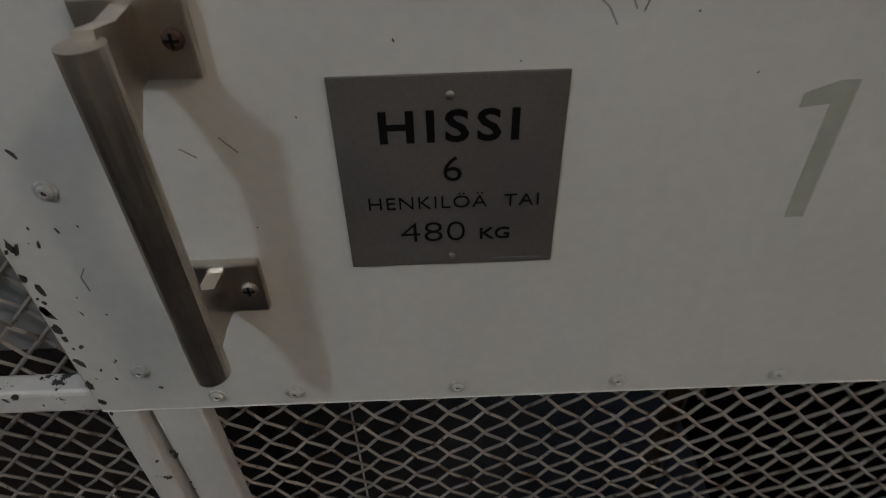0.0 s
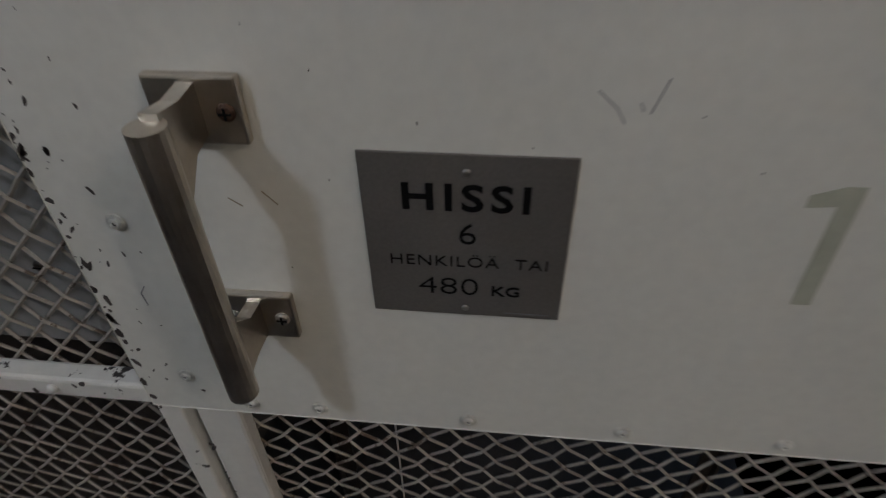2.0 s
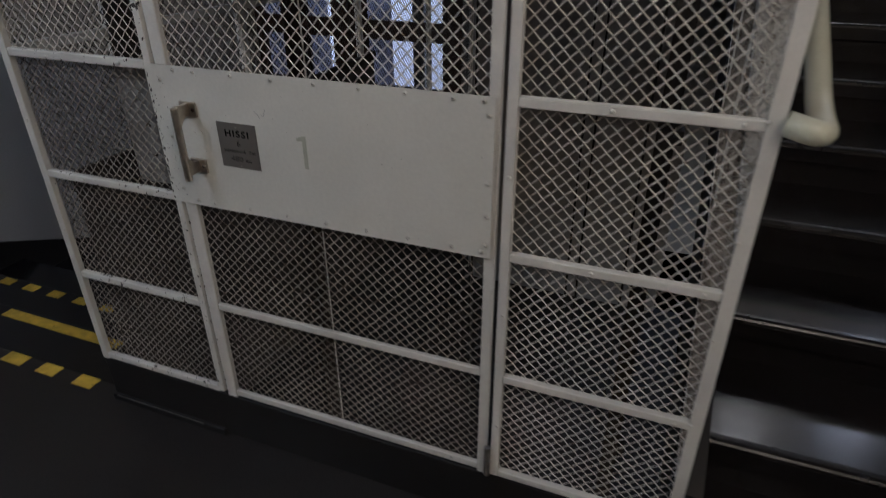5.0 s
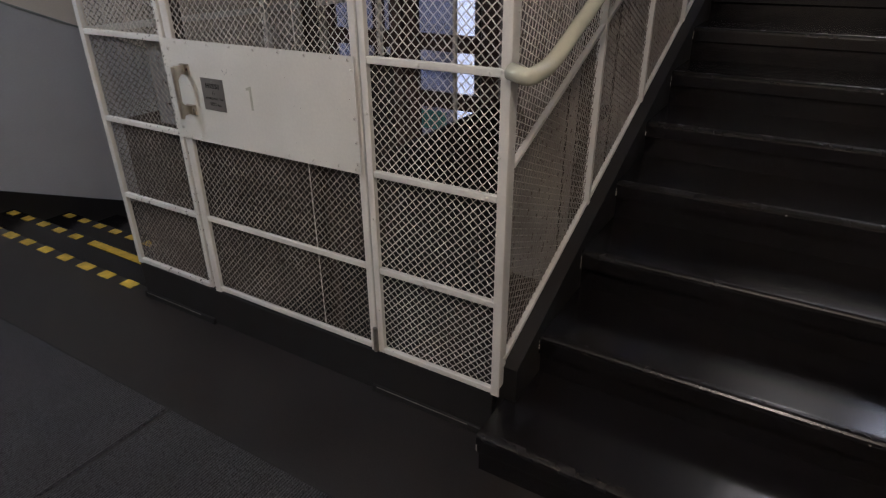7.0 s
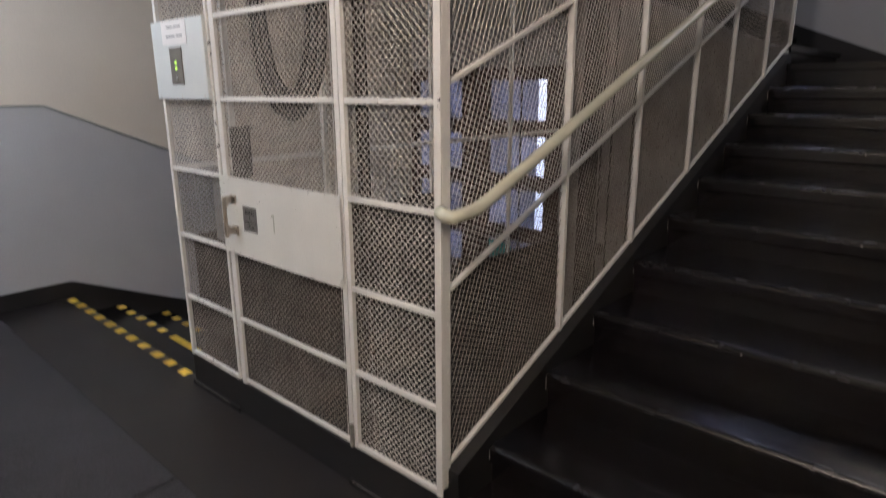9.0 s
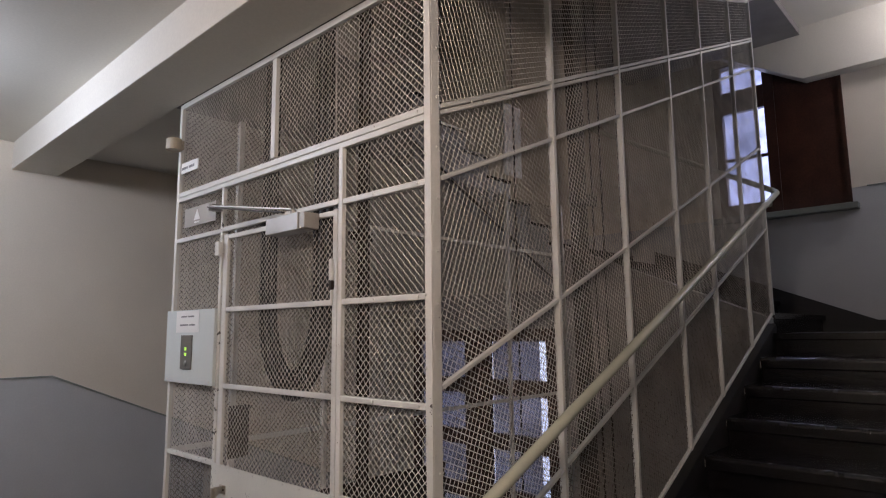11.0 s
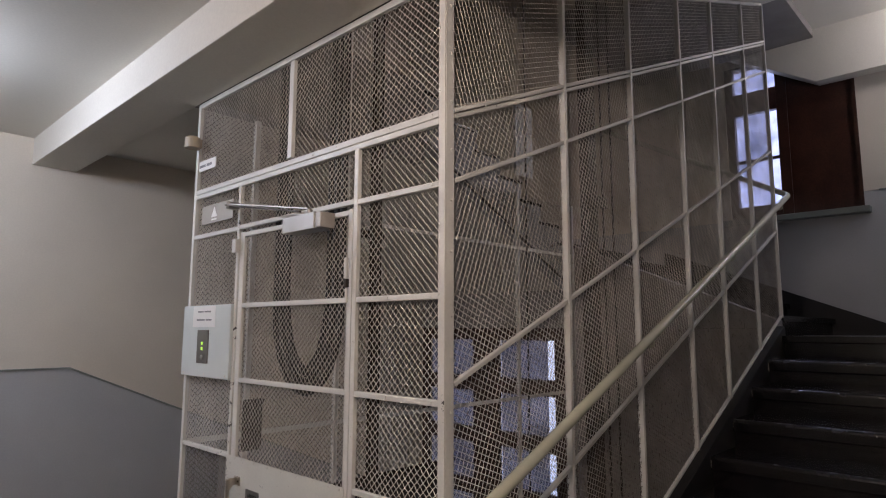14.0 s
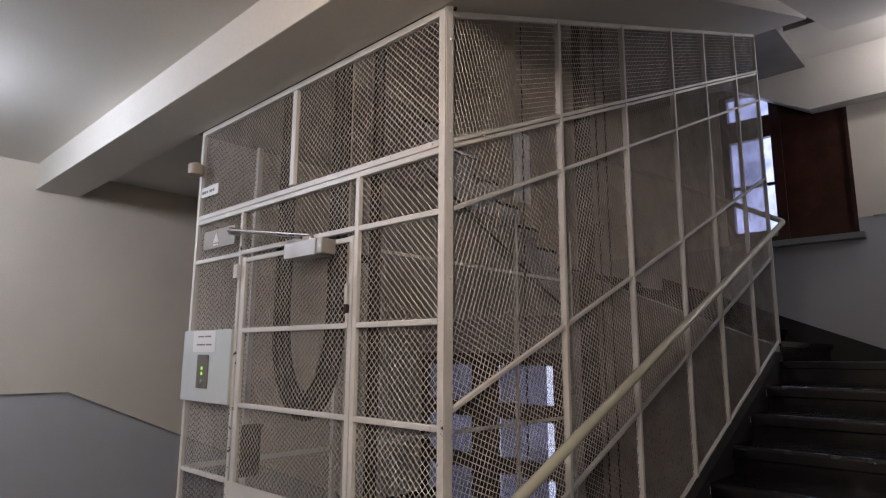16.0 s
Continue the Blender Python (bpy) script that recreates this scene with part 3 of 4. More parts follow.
setting("wall_passage_east", box(-0.58, -0.4, EY + 0.17, BACK, -2.0, 1.40), BEIGE, "beige plaster side wall of the entrance passage", "wall")
setting("ceiling_passage", box(-4.6, -0.58, EY + 0.17, BACK + 0.2, 1.62, 1.78), CEIL, "low off-white ceiling of the entrance passage", "ceiling")
outer = thing("door_2", "outer street doors with frosted and clear glass", "door", kind="structure")
for a, b in ((-4.6, -4.4), (-3.40, -3.22), (-1.45, -0.58)):
    part("stile", box(a, b, BACK + 0.04, BACK + 0.12, -1.6, 1.62, 0.004), DARKWOOD, outer)
part("mullion", box(-1.86, -1.72, BACK + 0.04, BACK + 0.12, -1.6, 1.62, 0.004), COVER, outer, "grey painted mullion")
for a, b in ((-4.4, -3.40), (-3.22, -2.96), (-2.90, -2.13)):
    part("pane", box(a, b, BACK + 0.07, BACK + 0.08, -1.2, 1.62), FROSTED, outer, "milky frosted glass")
part("kick_board", box(-4.4, -1.45, BACK + 0.06, BACK + 0.10, -1.6, -1.2, 0.004), DARKWOOD, outer)
setting("backdrop_window", box(-2.5, 3.5, 8.2, 8.25, 1.9, 6.5), SKYVIEW, "pale daylight outside the stair window", "backdrop")
sticker = thing("door_sticker", "teal sticker on the glass of the entrance door", "sticker")
TEAL = material("teal_sticker", (0.10, 0.42, 0.40), 0.4, bump=0)
part("sheet", box(-1.40, -1.12, EY + 0.02, EY + 0.0245, -0.40, -0.22, 0.001), TEAL, sticker)

# stair window and its dark wooden lining
win = thing("window_1", "tall stair window in a dark brown wooden lining", "window", kind="structure")
for a, b in ((WX0, WX0 + 0.08), (0.80, 0.90)):
    part("window_frame", box(a, b, BACK + 0.02, BACK + 0.10, WZ0, WZ1, 0.004), DARKWOOD, win)
for z0, z1 in ((WZ0, WZ0 + 0.14), (3.79, 4.03), (WZ1 - 0.02, WZ1)):
    part("window_frame", box(WX0 + 0.08, 0.80, BACK + 0.025, BACK + 0.095, z0, z1, 0.004), DARKWOOD, win)
for z0, z1 in ((WZ0 + 0.14, 3.79), (4.03, WZ1 - 0.02)):
    p = part("pane", box(WX0 + 0.08, 0.80, BACK + 0.05, BACK + 0.056, z0, z1), GLASS, win)
    p.visible_shadow = False
part("glazing_bar", box(WX0 + 0.08, 0.80, BACK + 0.04, BACK + 0.075, 3.26, 3.29), DARKWOOD, win)
part("shutter_panel", box(0.90, WX1, BACK + 0.03, BACK + 0.09, WZ0, WZ1, 0.004), DARKWOOD, win, "dark reddish-brown wooden panel")
part("reveal_edge", box(WX1 - 0.03, WX1, BACK - 0.004, BACK + 0.03, WZ0, WZ1), DARKWOOD, win)
part("window_sill", box(WX0 - 0.06, WX1 + 0.05, BACK - 0.10, BACK + 0.02, WZ0 - 0.06, WZ0, 0.006), SILLPAINT, win, "grey-green painted sill")
# ---- lift cage ----
R_Z = [0.004, 0.307, 0.625, 0.945, 1.265, 1.585, 1.932]
D = 0.018
cage = thing("lift_cage", "cream painted steel lift cage with woven wire mesh", "lift cage")


def front(u, v, w):
    return (u, 0.020 + w, v)


def upright(x0, x1, z0, z1, parent, mat=PAINT, name="post", y0=0.0, y1=D):
    return part(name, box(x0, x1, y0, y1, z0, z1, 0.002), mat, parent)


def rail_x(x0, x1, z, parent, mat=PAINT, h=0.020, y0=0.001, y1=0.0185, name="rail"):
    return part(name, box(x0, x1, y0, y1, z - h / 2, z + h / 2, 0.003), mat, parent)


upright(CAGE_L, CAGE_L + 0.024, -0.01, 2.625, cage)
upright(-0.024, -0.005, 0.0, 2.125, cage, WORN)
upright(0.815, 0.836, -0.005, 2.125, cage)
# corner: an angle of two legs
part("corner_post", box(1.235, 1.262, 0.0, 0.006, -0.01, 2.625, 0.0015), PAINT, cage)
part("corner_post", box(1.256, 1.262, 0.0061, 0.042, 0.02, 2.66, 0.0015), PAINT, cage)
upright(0.365, 0.395, 2.18, 2.60, cage)
for i, z in enumerate(R_Z):
    if i not in (4, 5):
        rail_x(CAGE_L + 0.024, -0.024, z, cage, WORN if i < 4 else PAINT)
    rail_x(0.836, 1.235, z, cage)
rail_x(-0.018, 0.814, 1.936, cage)
rail_x(CAGE_L + 0.024, 1.235, 2.135, cage, h=0.022, y1=0.02)
rail_x(CAGE_L + 0.024, 1.235, 2.160, cage, h=0.024, y1=0.019)
rail_x(CAGE_L + 0.024, 1.235, 2.616, cage, h=0.026)


def panes(x0, x1, zs, mat=WIRE):
    for z0, z1 in zip(zs, zs[1:]):
        wire_mesh("wire_mesh", [(x0, z0), (x1, z0), (x1, z1), (x0, z1)], front, cage, mat)


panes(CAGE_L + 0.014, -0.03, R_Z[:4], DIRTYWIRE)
panes(CAGE_L + 0.014, -0.03, R_Z[3:5])
panes(CAGE_L + 0.014, -0.03, [R_Z[5], R_Z[6], 2.135])
panes(0.826, 1.236, R_Z + [2.135])
panes(-0.03, 0.826, [1.94, 2.135])
panes(CAGE_L + 0.014, 0.38, [2.16, 2.61])
panes(0.38, 1.236, [2.16, 2.61])
# rivets along posts and rails
rivets(cage, [(1.238, 0.0, 0.10 + 0.213 * i) for i in range(12)] + [(0.826, 0.0, 0.16 + 0.32 * i) for i in range(6)]
       + [(CAGE_L + 0.014, 0.0, 0.13 + 0.32 * i) for i in range(8)], (0, -1, 0), 0.0045, 0.003)
rivets(cage, [(x, 0.001, z) for z in (*R_Z, 2.16) for x in (1.00, 1.205)] + [(x, 0.001, z) for z in (*R_Z[:4], R_Z[6], 2.16) for x in (-0.33, -0.10)]
       + [(0.1 + 0.15 * i, 0.001, 2.16) for i in range(5)], (0, -1, 0), 0.0045, 0.003)
rivets(cage, [(1.262, 0.03, 0.12 + 0.16 * i) for i in range(16)], (1, 0, 0), 0.0045, 0.003)

# side beside the stair: posts upright, rails along the slope
S_Y = [0.70, 1.283, 1.88, 2.391, 2.99, 3.497]
LINES = [(0.078, 0.431), (0.683, 0.431), (1.297, 0.427), (1.925, 0.424), (2.135, 0.426), (2.155, 0.426), (2.605, 0.382)]


def line_z(i, y):
    return LINES[i][0] + LINES[i][1] * y


for y in S_Y:
    part("post", box(1.236, 1.262, y - 0.0095, y + 0.0095, line_z(0, y) - 0.01, line_z(6, y), 0.002), PAINT, cage)
for i in range(7):
    a, b = (1.249, 0.05, line_z(i, 0.05)), (1.249, S_Y[-1], line_z(i, S_Y[-1]))
    part("rail", bar(a, b, 0.015 if i < 6 else 0.020, 0.018 if i != 5 else 0.024, (1, 0, 0), 0.003), PAINT, cage)


def side(u, v, w):
    return (1.243 + w, u, v)


for y0, y1 in zip([0.045] + S_Y, S_Y):
    for i, j in ((0, 1), (1, 2), (2, 3), (3, 4), (5, 6)):
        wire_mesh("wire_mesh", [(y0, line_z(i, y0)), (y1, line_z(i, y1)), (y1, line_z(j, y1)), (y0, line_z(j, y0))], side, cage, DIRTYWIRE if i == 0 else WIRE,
                  turn=-24.0 if i == 5 else 23.3, crimp=0.0010 if y0 < 1.0 else 0.0)
rivets(cage, [(1.262, y, line_z(4, y) + 0.01) for y in (0.2, 0.36, 0.52, 0.86, 1.02, 1.5, 1.7, 2.1, 2.6)], (1, 0, 0), 0.0045, 0.003)

# far sides of the cage
for y in (0.328, 0.9, 1.8, 2.7, CAGE_B):
    part("post", box(CAGE_L, CAGE_L + 0.028, y - 0.014, y + 0.014, line_z(0, 0) - 0.25 - 0.43 * y, 2.62, 0.002), PAINT, cage)
for z in (0.945, 2.15):
    part("rail", box(CAGE_L + 0.002, CAGE_L + 0.024, 0.03, CAGE_B, z - 0.012, z + 0.012), PAINT, cage)
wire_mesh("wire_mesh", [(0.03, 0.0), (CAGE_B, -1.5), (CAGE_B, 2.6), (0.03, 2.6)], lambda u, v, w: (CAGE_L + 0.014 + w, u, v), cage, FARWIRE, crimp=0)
# black plinth under the cage
plinth = thing("cage_plinth", "black painted steel plinth under the lift cage", "plinth")
part("plinth_board", box(CAGE_L, 1.24, 0.004, 0.04, FLOOR_Z, -0.012, 0.003), PLINTH, plinth)
for x0, x1 in ((CAGE_L, -0.03), (0.78, 1.24)):
    foot = part("plinth_foot", box(x0, x1, -0.010, 0.003, FLOOR_Z, FLOOR_Z + 0.026, 0.003), PLINTH, plinth)
    part("scrape", box(x0 + 0.02, x1 - 0.08, -0.0103, -0.0085, FLOOR_Z + 0.0235, FLOOR_Z + 0.0256), STEEL, foot, "bare scraped metal edge")
part("plinth_side", box(CAGE_L, CAGE_L + 0.03, 0.041, CAGE_B, -1.7, -0.012), PLINTH, plinth)

# ---- lift door ----
door = thing("lift_door", "closed cream steel lift door with wire mesh", "door")
DX0, DX1 = 0.0005, 0.803
PF = -0.0008
part("stile", box(DX0, DX0 + 0.034, 0.0055, 0.0215, -0.03, 1.912, 0.003), PAINT, door)
part("stile", box(DX1 - 0.024, DX1, 0.0055, 0.0215, -0.03, 1.912, 0.003), PAINT, door)
for z in (0.004, 0.307, 0.63, 1.265, 1.585, 1.90):
    part("rail", box(DX0 + 0.034, DX1 - 0.024, 0.0065, 0.0195, z - 0.010, z + 0.010, 0.003), PAINT, door)
for z0, z1 in ((0.004, 0.307), (0.307, 0.63), (0.93, 1.265), (1.265, 1.585), (1.585, 1.90)):
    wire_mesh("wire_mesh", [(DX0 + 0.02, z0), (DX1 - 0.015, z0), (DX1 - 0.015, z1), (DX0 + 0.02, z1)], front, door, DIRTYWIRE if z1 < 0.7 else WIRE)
PZ0, PZ1 = 0.617, 0.951
panel = part("kick_panel", box(-0.0245, 0.795, PF, -0.0002, PZ0, PZ1, 0.001), PANEL, door, "smooth cream sheet-metal panel with rivets")
pop_rivets(panel, [(x, PF, PZ0 + 0.012) for x in (0.052, 0.101, 0.204, 0.306, 0.408, 0.51, 0.61, 0.71, 0.775)]
       + [(x, PF, PZ1 - 0.010) for x in (0.054, 0.108, 0.207, 0.309, 0.411, 0.513, 0.615, 0.712, 0.772)]
       + [(0.012, PF, z) for z in (0.655, 0.786, 0.917)] + [(0.783, PF, z) for z in (0.645, 0.71, 0.78, 0.915)])
part("hinge", tube([(0.809, -0.006, 0.0), (0.809, -0.006, 0.09)], 0.008, 12), STEEL, door, "worn steel hinge")
part("latch_box", box(0.788, 0.803, -0.018, -0.0045, 1.660, 1.735, 0.003), PAINT, door)
part("latch_bolt", box(0.790, 0.805, -0.020, -0.0045, 1.628, 1.659, 0.003), GUIDE, door, "dark greasy latch")
part("latch_foot", box(0.790, 0.801, -0.014, -0.0045, 1.575, 1.627, 0.003), PAINT, door)
part("top_hook", box(-0.03, 0.005, -0.02, -0.0045, 1.82, 1.88, 0.003), PAINT, door)

# the pull handle on the panel
handle = thing("pull_handle", "worn metal pull handle screwed to the lift door", "handle")
HX, HY = 0.0795, PF - 0.043
part("grip", tube([(HX, HY, 0.7015), (HX, HY, 0.705), (HX, HY, 0.866), (HX, HY, 0.870)], 0.0085, 20), BRASS, handle, smooth=False)
for z, s in ((0.8575, 1), (0.7245, -1)):
    part("foot_plate", box(HX - 0.021, HX + 0.023, PF - 0.006, PF - 0.0002, z - 0.017, z + 0.017, 0.0015), BRASS, handle)
    o = [(HY + 0.004, z + 0.016), (HY + 0.004, z - 0.016 if s < 0 else z - 0.034), (PF - 0.020, z - 0.014), (PF - 0.006, z - 0.012), (PF - 0.006, z + 0.014), (PF - 0.022, z + 0.013)]
    if s < 0:
        o = [(HY + 0.004, z - 0.016), (HY + 0.004, z + 0.030), (PF - 0.020, z + 0.014), (PF - 0.006, z + 0.012), (PF - 0.006, z - 0.014), (PF - 0.022, z - 0.013)]
    part("neck", prism(o, "x", HX - 0.004, HX + 0.004), BRASS, handle)
    for dx in (-0.014, 0.0155):
        sc = part("screw", dome((HX + dx, PF - 0.006, z), (0, -1, 0), 0.0046, 0.0024, sides=14), RUST if s > 0 else STEEL, handle)
        part("screw_slot", box(HX + dx - 0.003, HX + dx + 0.003, PF - 0.0088, PF - 0.0082, z - 0.0006, z + 0.0006), BLACK, sc)
        part("screw_slot", box(HX + dx - 0.0006, HX + dx + 0.0006, PF - 0.00875, PF - 0.00825, z - 0.003, z + 0.003), BLACK, sc)

# the engraved sign
sign = thing("lift_sign", "dark metal capacity sign riveted to the lift door", "sign")
SX0, SX1, SZ0, SZ1 = 0.150, 0.2535, 0.733, 0.8375
SY = PF - 0.0016
part("plate", box(SX0, SX1, SY, PF - 0.0002, SZ0, SZ1, 0.0003), SIGN, sign)
cx = (SX0 + SX1) / 2
T = (90, 0, 0)
lettering("HISSI", 0.0215, (cx, SY - 0.0001, 0.8125), T, BLACK, sign, bold=0.0005, spacing=1.24, wide=1.15)
lettering("6", 0.0194, (cx + 0.001, SY - 0.0001, 0.7905), T, BLACK, sign, bold=-0.0002, wide=1.1)
lettering("HENKILÖÄ  TAI", 0.0101, (cx + 0.0015, SY - 0.0001, 0.7722), T, BLACK, sign, bold=-0.0001, spacing=1.10, wide=1.10)
lettering("480", 0.0177, (cx - 0.009, SY - 0.0001, 0.7540), T, BLACK, sign, bold=-0.0003, wide=1.28)
lettering("KG", 0.0099, (cx + 0.0218, SY - 0.0001, 0.7522), T, BLACK, sign, bold=0.0001, wide=1.18)
rivets(sign, [(cx + 0.0005, SY, SZ1 - 0.0095), (cx, SY, SZ0 + 0.0055)], (0, -1, 0), 0.0021, 0.0012, STEEL, "pin")
part("maker_line", box(SX1 - 0.030, SX1 - 0.006, SY - 0.0003, SY, SZ0 + 0.0029, SZ0 + 0.0034), INK, sign)

# floor number painted on the panel
number = thing("floor_number", "faded green painted figure one on the door", "number")
NY = PF - 0.0004
part("figure", prism([(0.3705, 0.7545), (0.3800, 0.7545), (0.3800, 0.8278), (0.3715, 0.8278), (0.3570, 0.8223), (0.3570, 0.8155), (0.3705, 0.8168)], "y", NY, PF - 0.0001), GREEN, number)

# pencil-like scratches on the panel
scratch = thing("scratches", "dark scratches in the paint of the door panel", "scratch")
for pts in ([(0.268, 0.870), (0.277, 0.862), (0.281, 0.855)], [(0.286, 0.865), (0.288, 0.861)], [(0.291, 0.860), (0.296, 0.876)], [(0.091, 0.806), (0.098, 0.801)], [(0.110, 0.811), (0.117, 0.803)], [(0.022, 0.738), (0.018, 0.732), (0.019, 0.722)]):
    bm = bmesh.new()
    for a, b in zip(pts, pts[1:]):
        bar((a[0] - 0.011, PF - 0.0002, a[1]), (b[0] - 0.011, PF - 0.0002, b[1]), 0.0006, 0.0003, (0, 1, 0), 0, bm)
    part("scratch_mark", bm, GRIME if 0.08 < pts[0][0] < 0.12 else INK, scratch)


def flakes(name, n, spot, size, parent, y):
    """Places where the paint has flaked off, as thin dark patches with ragged outlines."""
    rnd, bm = random.Random(name + str(n)), bmesh.new()
    for _ in range(n):
        x, z = spot(rnd)
        r, k = size * rnd.uniform(0.25, 1.0) ** 2 + 0.0005, rnd.randint(6, 9)
        lean, tall = rnd.uniform(-0.5, 0.5), rnd.uniform(0.8, 2.6)
        vs = []
        for i in range(k):
            a, q = 2 * math.pi * i / k, r * rnd.uniform(0.5, 1.0)
            u, v = q * math.cos(a), q * tall * math.sin(a)
            vs.append(bm.verts.new((x + u + lean * v, y, z + v)))
        bm.faces.new(vs[::-1])
    return tagged(part("paint_chips", bm, RUST2, parent, "dark bare metal where the paint flaked off"), kind="stuff")


flakes("edge", 50, lambda r: (-0.0235 + abs(r.gauss(0, 0.004)), r.uniform(0.62, 0.95)), 0.0032, panel, PF - 0.0002)
flakes("face", 34, lambda r: (r.uniform(-0.02, 0.02), r.uniform(0.63, 0.94)), 0.0016, panel, PF - 0.00021)
flakes("specks", 26, lambda r: (r.uniform(0.05, 0.78), r.uniform(0.63, 0.94)), 0.0004, panel, PF - 0.00022)
flakes("post", 55, lambda r: (-0.0145 + r.choice((-1, 1)) * abs(0.0085 - abs(r.gauss(0, 0.003))), r.uniform(0.0, 1.25)), 0.0035, cage, -0.0003)
for z in R_Z[:4]:
    flakes("rail", 16, lambda r: (r.uniform(-0.45, -0.03), z + r.choice((-1, 1)) * abs(0.0095 - abs(r.gauss(0, 0.003)))), 0.0038, cage, 0.0007)
flakes("corner", 9, lambda r: (1.256 + r.uniform(-0.004, 0.004), 1.26 + r.gauss(0, 0.02)), 0.004, cage, -0.0003)
flakes("stile", 24, lambda r: (0.001 + abs(r.gauss(0, 0.002)), r.uniform(0.0, 0.6)), 0.003, door, 0.0052)

# ---- fittings on the cage front ----
closer = thing("door_closer", "grey metal door closer with a folding arm", "door closer")
part("body", box(0.47, 0.68, -0.075, -0.006, 1.845, 1.908, 0.003), CLOSERMETAL, closer)
part("end_cap", box(0.681, 0.715, -0.070, -0.006, 1.848, 1.905, 0.003), SATIN, closer)
part("spindle", tube([(0.60, -0.04, 1.908), (0.60, -0.04, 1.928)], 0.012, 14), STEEL, closer)
part("arm", bar((0.60, -0.04, 1.932), (-0.02, -0.045, 2.035), 0.018, 0.006, (0, 0.05, 1), 0.001), STEEL, closer, "bright steel closer arm")
part("arm", bar((0.56, -0.058, 1.924), (-0.02, -0.060, 2.028), 0.016, 0.006, (0, 0.05, 1), 0.001), GUIDE, closer, "dark worn closer arm")
part("arm_knuckle", tube([(-0.02, -0.050, 2.018), (-0.02, -0.050, 2.046)], 0.012, 14), STEEL, closer)
part("arm_bracket", box(-0.035, -0.005, -0.055, -0.003, 2.015, 2.045, 0.002), STEEL, closer)

station = thing("call_station", "grey call panel with lit green display and note", "lift control")
cover = part("cover", box(-0.492, -0.020, -0.014, 0.018, 1.262, 1.592, 0.003), GREYPAINT, station)
rivets(cover, [(x, -0.014, z) for x in (-0.46, -0.25, -0.05) for z in (1.276,)], (0, -1, 0), 0.005, 0.003)
panel2 = part("button_plate", box(-0.325, -0.215, -0.019, -0.0142, 1.325, 1.478, 0.002), SIGN, station, "dark metal display plate")
for z in (1.392, 1.416):
    part("display", box(-0.280, -0.262, -0.0205, -0.0192, z - 0.007, z + 0.007, 0.001), LED, panel2, "green lit segment")
part("button", dome((-0.27, -0.019, 1.352), (0, -1, 0), 0.012, 0.004, sides=18), STEEL, panel2)
note = thing("paper_note", "white paper note taped over the call panel", "note")
part("sheet", box(-0.385, -0.160, -0.0158, -0.0145, 1.490, 1.588), PAPER, note)
for z, a, b in ((1.562, -0.335, -0.278), (1.562, -0.268, -0.205), (1.524, -0.345, -0.262), (1.524, -0.252, -0.195)):
    part("print_line", box(a, b, -0.0162, -0.0159, z - 0.0035, z + 0.0035), INK, note)

arrow = thing("arrow_sign", "steel plate with a white up arrow", "sign")
part("plate", box(-0.375, -0.066, -0.004, 0.0005, 1.985, 2.075, 0.001), SATIN, arrow)
part("arrow", prism([(-0.275, 2.012), (-0.215, 2.012), (-0.245, 2.062)], "y", -0.006, -0.0042), PAPER, arrow)
part("arrow_base", box(-0.270, -0.220, -0.006, -0.0042, 1.997, 2.004), PAPER, arrow)

tag = thing("white_label", "white label strip with dark print on the mesh", "label")
part("strip", box(-0.455, -0.280, 0.004, 0.010, 2.266, 2.318, 0.001), PAPER, tag)
for a, b in ((-0.447, -0.405), (-0.400, -0.385), (-0.372, -0.340), (-0.335, -0.318)):
    part("print_line", box(a, b, 0.003, 0.0039, 2.284, 2.297), INK, tag)

alarm = thing("alarm_dome", "round beige plastic sensor on the cage post", "sensor")
part("bracket", box(-0.452, -0.422, -0.008, -0.0005, 2.385, 2.43, 0.002), PLASTIC, alarm)
part("base", tube([(-0.436, -0.045, 2.378), (-0.436, -0.045, 2.425)], 0.037, 24), PLASTIC, alarm)
part("cap", dome((-0.436, -0.045, 2.425), (0, 0, 1), 0.037, 0.014, sides=24), PLASTIC, alarm, smooth=True)

# ---- handrail ----
rail = thing("handrail", "pale yellow-green painted tubular stair handrail", "handrail")
pts = [(1.262, -0.005, 0.955), (1.315, -0.02, 0.945), (1.318, 0.10, 0.955)] + [(1.318, y, 0.91 + 0.431 * y) for y in (0.30, 1.2, 2.2, 3.3, 3.62)] + [(1.27, 3.70, 2.505), (0.66, 3.70, 2.846), (-0.42, 3.70, 3.45)]
part("tube", tube(smooth_path(pts), 0.0205, 18), RAILPAINT, rail, smooth=True)
for y in (1.283, 2.391, 3.44):
    part("bracket", tube(smooth_path([(1.262, y, 0.86 + 0.431 * y), (1.318, y, 0.86 + 0.431 * y), (1.318, y, 0.89 + 0.431 * y)]), 0.006, 10), RAILPAINT, rail)

# ---- inside the shaft ----
guide = thing("guide_rail", "oily dark steel lift guide rail", "guide rail", "lift guide rails")
bm = box(-0.038, 0.038, -0.006, 0.006, -1.75, 6.95)
box(-0.008, 0.008, 0.0062, 0.06, -1.75, 6.95, 0, bm)
part("profile", bm, GUIDE, guide)
for z in (-0.9, 0.55, 2.05, 3.5):
    br = part("bracket", box(-0.09, 0.09, -0.030, -0.0062, z, z + 0.05, 0.002), GUIDE, guide)
    for x in (-0.065, 0.065):
        part("bolt", dome((x, -0.0062, z + 0.025), (0, 1, 0), 0.011, 0.008, sides=6), ROPE, br)
guide.matrix_world = pose(-0.42, 1.135, 0, 0, 0, -90)
copy_thing(guide, pose(1.10, 1.17, 0, 0, 0, 90))
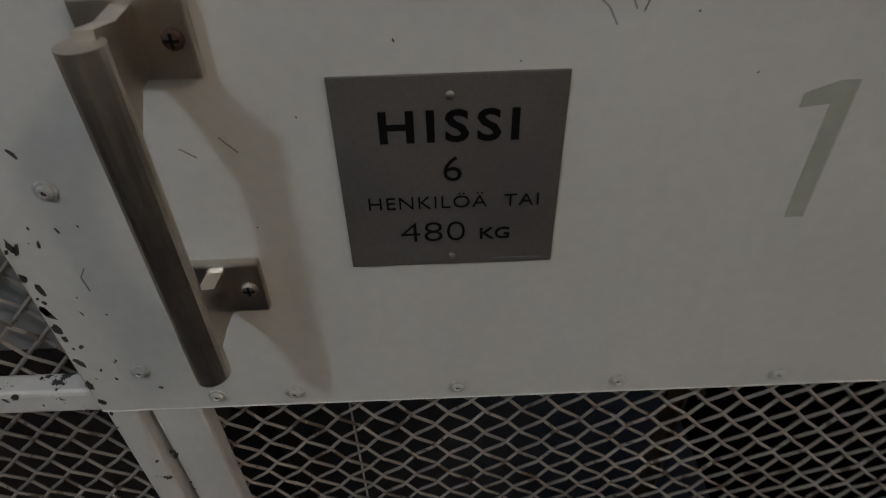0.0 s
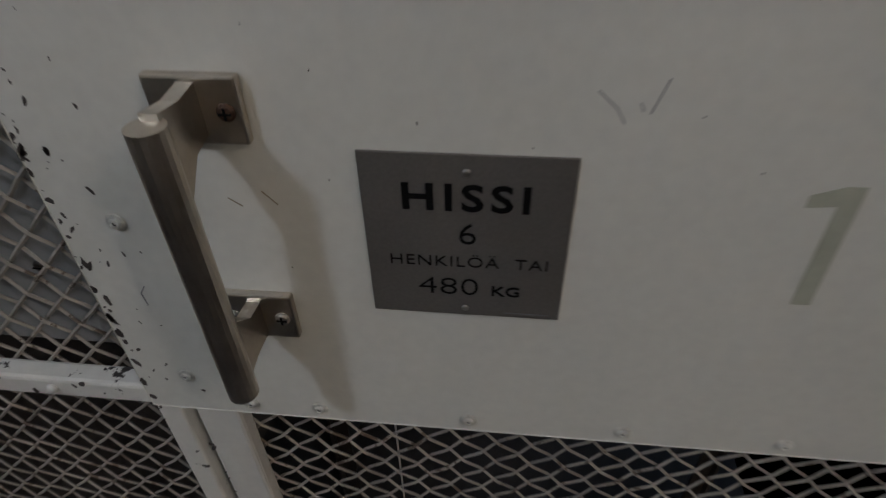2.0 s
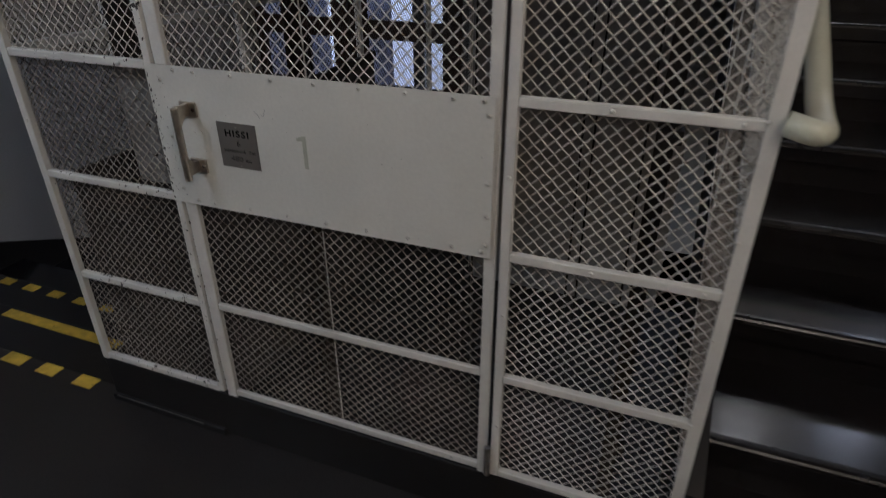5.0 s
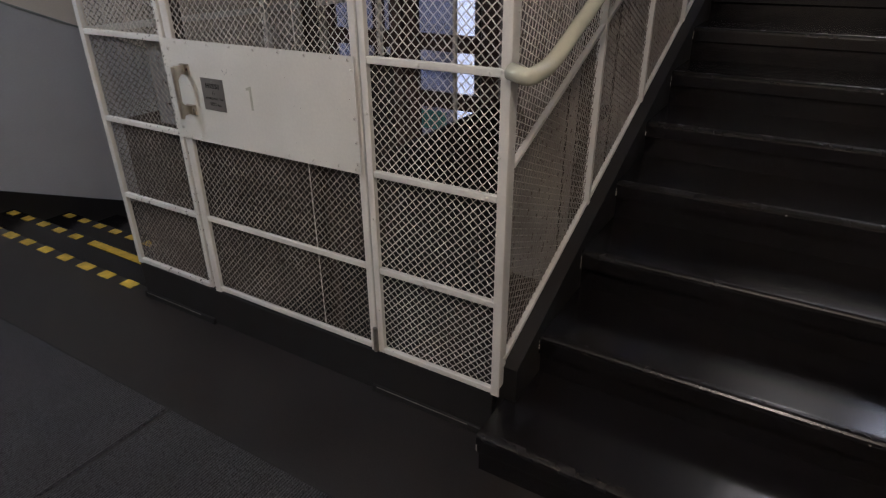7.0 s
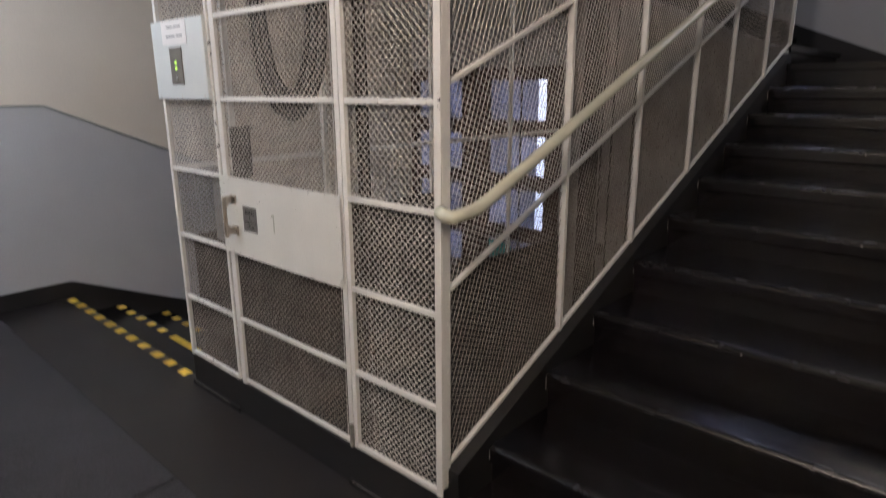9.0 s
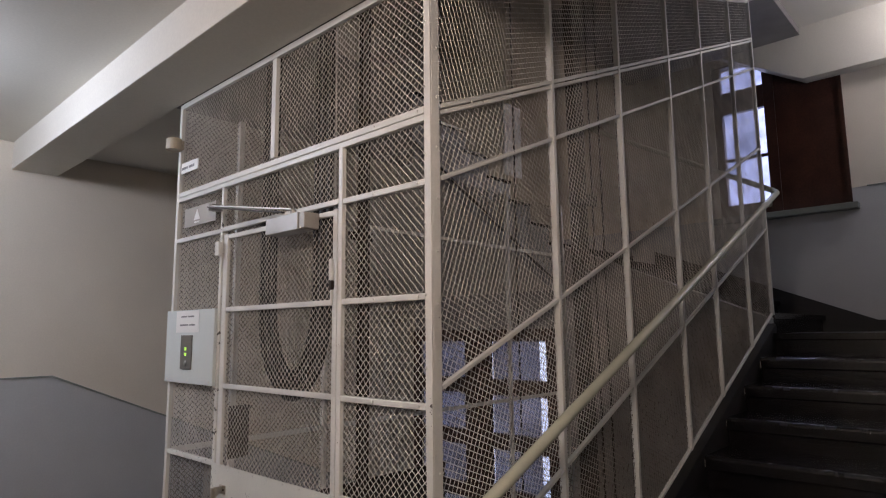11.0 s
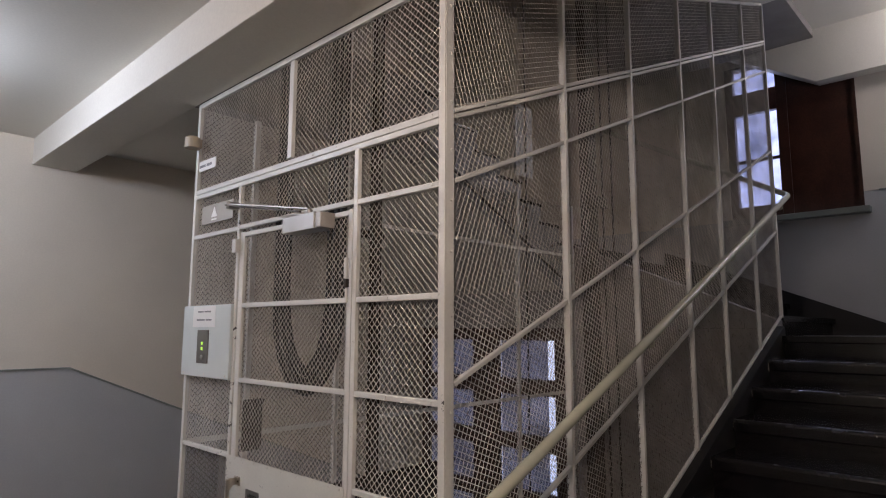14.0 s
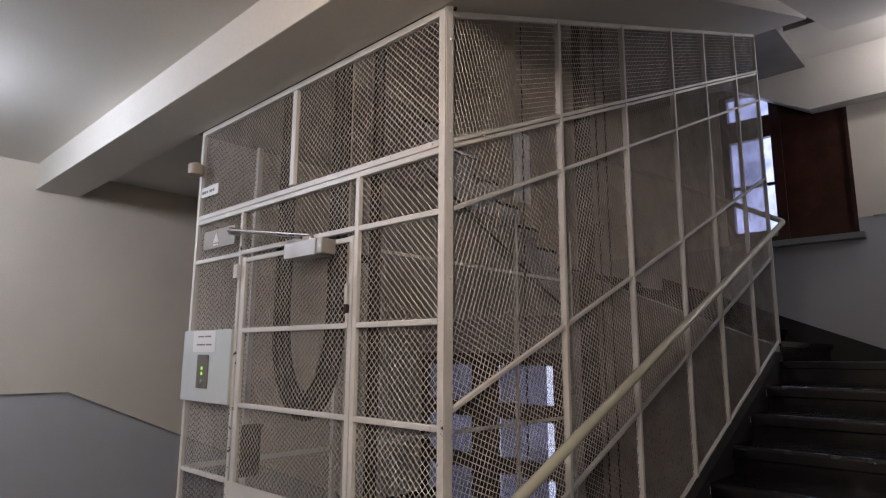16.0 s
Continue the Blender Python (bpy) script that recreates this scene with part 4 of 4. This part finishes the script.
for x, y in ((0.055, 2.1), (0.65, 2.09), (0.71, 2.10), (0.98, 1.8)):
    rp = thing("lift_rope", "thin dark steel lift rope", "rope", "lift ropes")
    part("strand", tube([(x, y, -1.75), (x, y, 6.9)], 0.0065, 8), ROPE, rp)
for n in range(5):
    cb = thing("travelling_cable", "black hanging loop of lift cable", "cable", "travelling cables")
    lx, rx, y, low = -0.372 + 0.028 * n, 0.205 - 0.027 * n, 0.42 + 0.012 * (n % 2), 1.17 + 0.03 * n
    mid, half = (lx + rx) / 2, (rx - lx) / 2
    loop = [(lx, y, 6.9), (lx, y, low + 0.7)] + [(mid - half * math.cos(a), y, low + 0.42 - 0.42 * math.sin(a)) for a in (math.pi * i / 18 for i in range(19))] + [(rx, y, low + 0.7), (rx, y, 6.9)]
    part("cable", tube(loop, 0.0145, 8), RUBBER, cb, smooth=True)
wire = thing("light_cord", "thin pale cord hanging in the shaft", "cord")
part("cord", tube([(-0.02, 0.62, -1.7), (-0.02, 0.62, 6.9)], 0.003, 6), PAINT, wire)
side_sheet = thing("side_sheet", "dark brown sheet steel low on the cage side", "sheet")
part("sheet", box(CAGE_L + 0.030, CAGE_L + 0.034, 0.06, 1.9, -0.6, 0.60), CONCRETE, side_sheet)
part("edge_bar", box(CAGE_L + 0.0345, CAGE_L + 0.05, 0.06, 1.9, 0.585, 0.61, 0.002), GUIDE, side_sheet)
bracket = thing("wall_bracket", "dark rusty steel bracket on the cage side", "bracket")
part("plate", box(CAGE_L + 0.030, CAGE_L + 0.036, 0.30, 0.40, 0.86, 1.12, 0.001), CONCRETE, bracket)
part("lip", box(CAGE_L + 0.0362, CAGE_L + 0.085, 0.30, 0.40, 1.105, 1.12, 0.002), CONCRETE, bracket)
part("rib", box(CAGE_L + 0.0362, CAGE_L + 0.060, 0.385, 0.40, 0.87, 1.104, 0.002), CONCRETE, bracket)
strip = thing("shaft_plate", "pale sheet-metal plate fixed to the far cage mesh", "plate")
part("sheet", box(-0.452, -0.446, 2.64, 2.90, 2.76, 3.38, 0.001), PAPER, strip)
part("fold", box(-0.446, -0.43, 2.64, 2.652, 2.76, 3.38, 0.001), PAPER, strip)
plate = thing("lock_cover", "pale steel cover plate behind the mesh beside the door", "cover")
part("sheet", box(-0.155, -0.05, 0.034, 0.040, 0.64, 0.935, 0.001), COVER, plate)
part("fold", box(-0.1605, -0.1552, 0.034, 0.058, 0.64, 0.935, 0.001), COVER, plate)
for z in (0.716, 0.790):
    sc = part("screw", dome((-0.088, 0.034, z), (0, -1, 0), 0.005, 0.0026, sides=12), RUST2, plate)
    part("screw_slot", box(-0.092, -0.084, 0.0309, 0.0314, z - 0.0006, z + 0.0006), BLACK, sc)

# ---- landing things ----
for x0, x1 in ((LEFT + 0.1, 0.252), (0.270, 1.6)):
    m = thing("floor_mat", "dark grey ribbed textile mat on the landing floor", "mat", "landing mats")
    part("carpet", box(x0, x1, -2.6, -0.445, FLOOR_Z + 0.0005, FLOOR_Z + 0.012, 0.003), MAT, m)
    part("binding", box(x0 - 0.004, x1 + 0.004, -0.4449, -0.437, FLOOR_Z + 0.0005, FLOOR_Z + 0.008, 0.002), PLINTH, m, "black rubber edge")
part("seam_strip", box(0.2525, 0.2695, -2.6, -0.437, FLOOR_Z + 0.0005, FLOOR_Z + 0.006, 0.001), PLINTH, m, "black rubber edge")
seam = thing("seam_scrape", "pale scraped strip in the seam between the mats", "scrape")
part("strip", box(0.258, 0.263, -1.25, -1.13, FLOOR_Z + 0.0062, FLOOR_Z + 0.0072), SCUFF, seam)
for x, y, z in LAMPS[:3]:
    cl = thing("ceiling_lamp", "round white ceiling lamp fitting on the plaster", "lamp", "ceiling lamps")
    part("base", tube([(x, y, z + 0.165), (x, y, z + 0.13)], 0.09, 28), CEIL, cl)
# Made-up fitting, out of view, to carry the fourth light
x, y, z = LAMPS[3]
wl = thing("wall_lamp", "round white fitting added for the unseen stair fill light", "lamp")
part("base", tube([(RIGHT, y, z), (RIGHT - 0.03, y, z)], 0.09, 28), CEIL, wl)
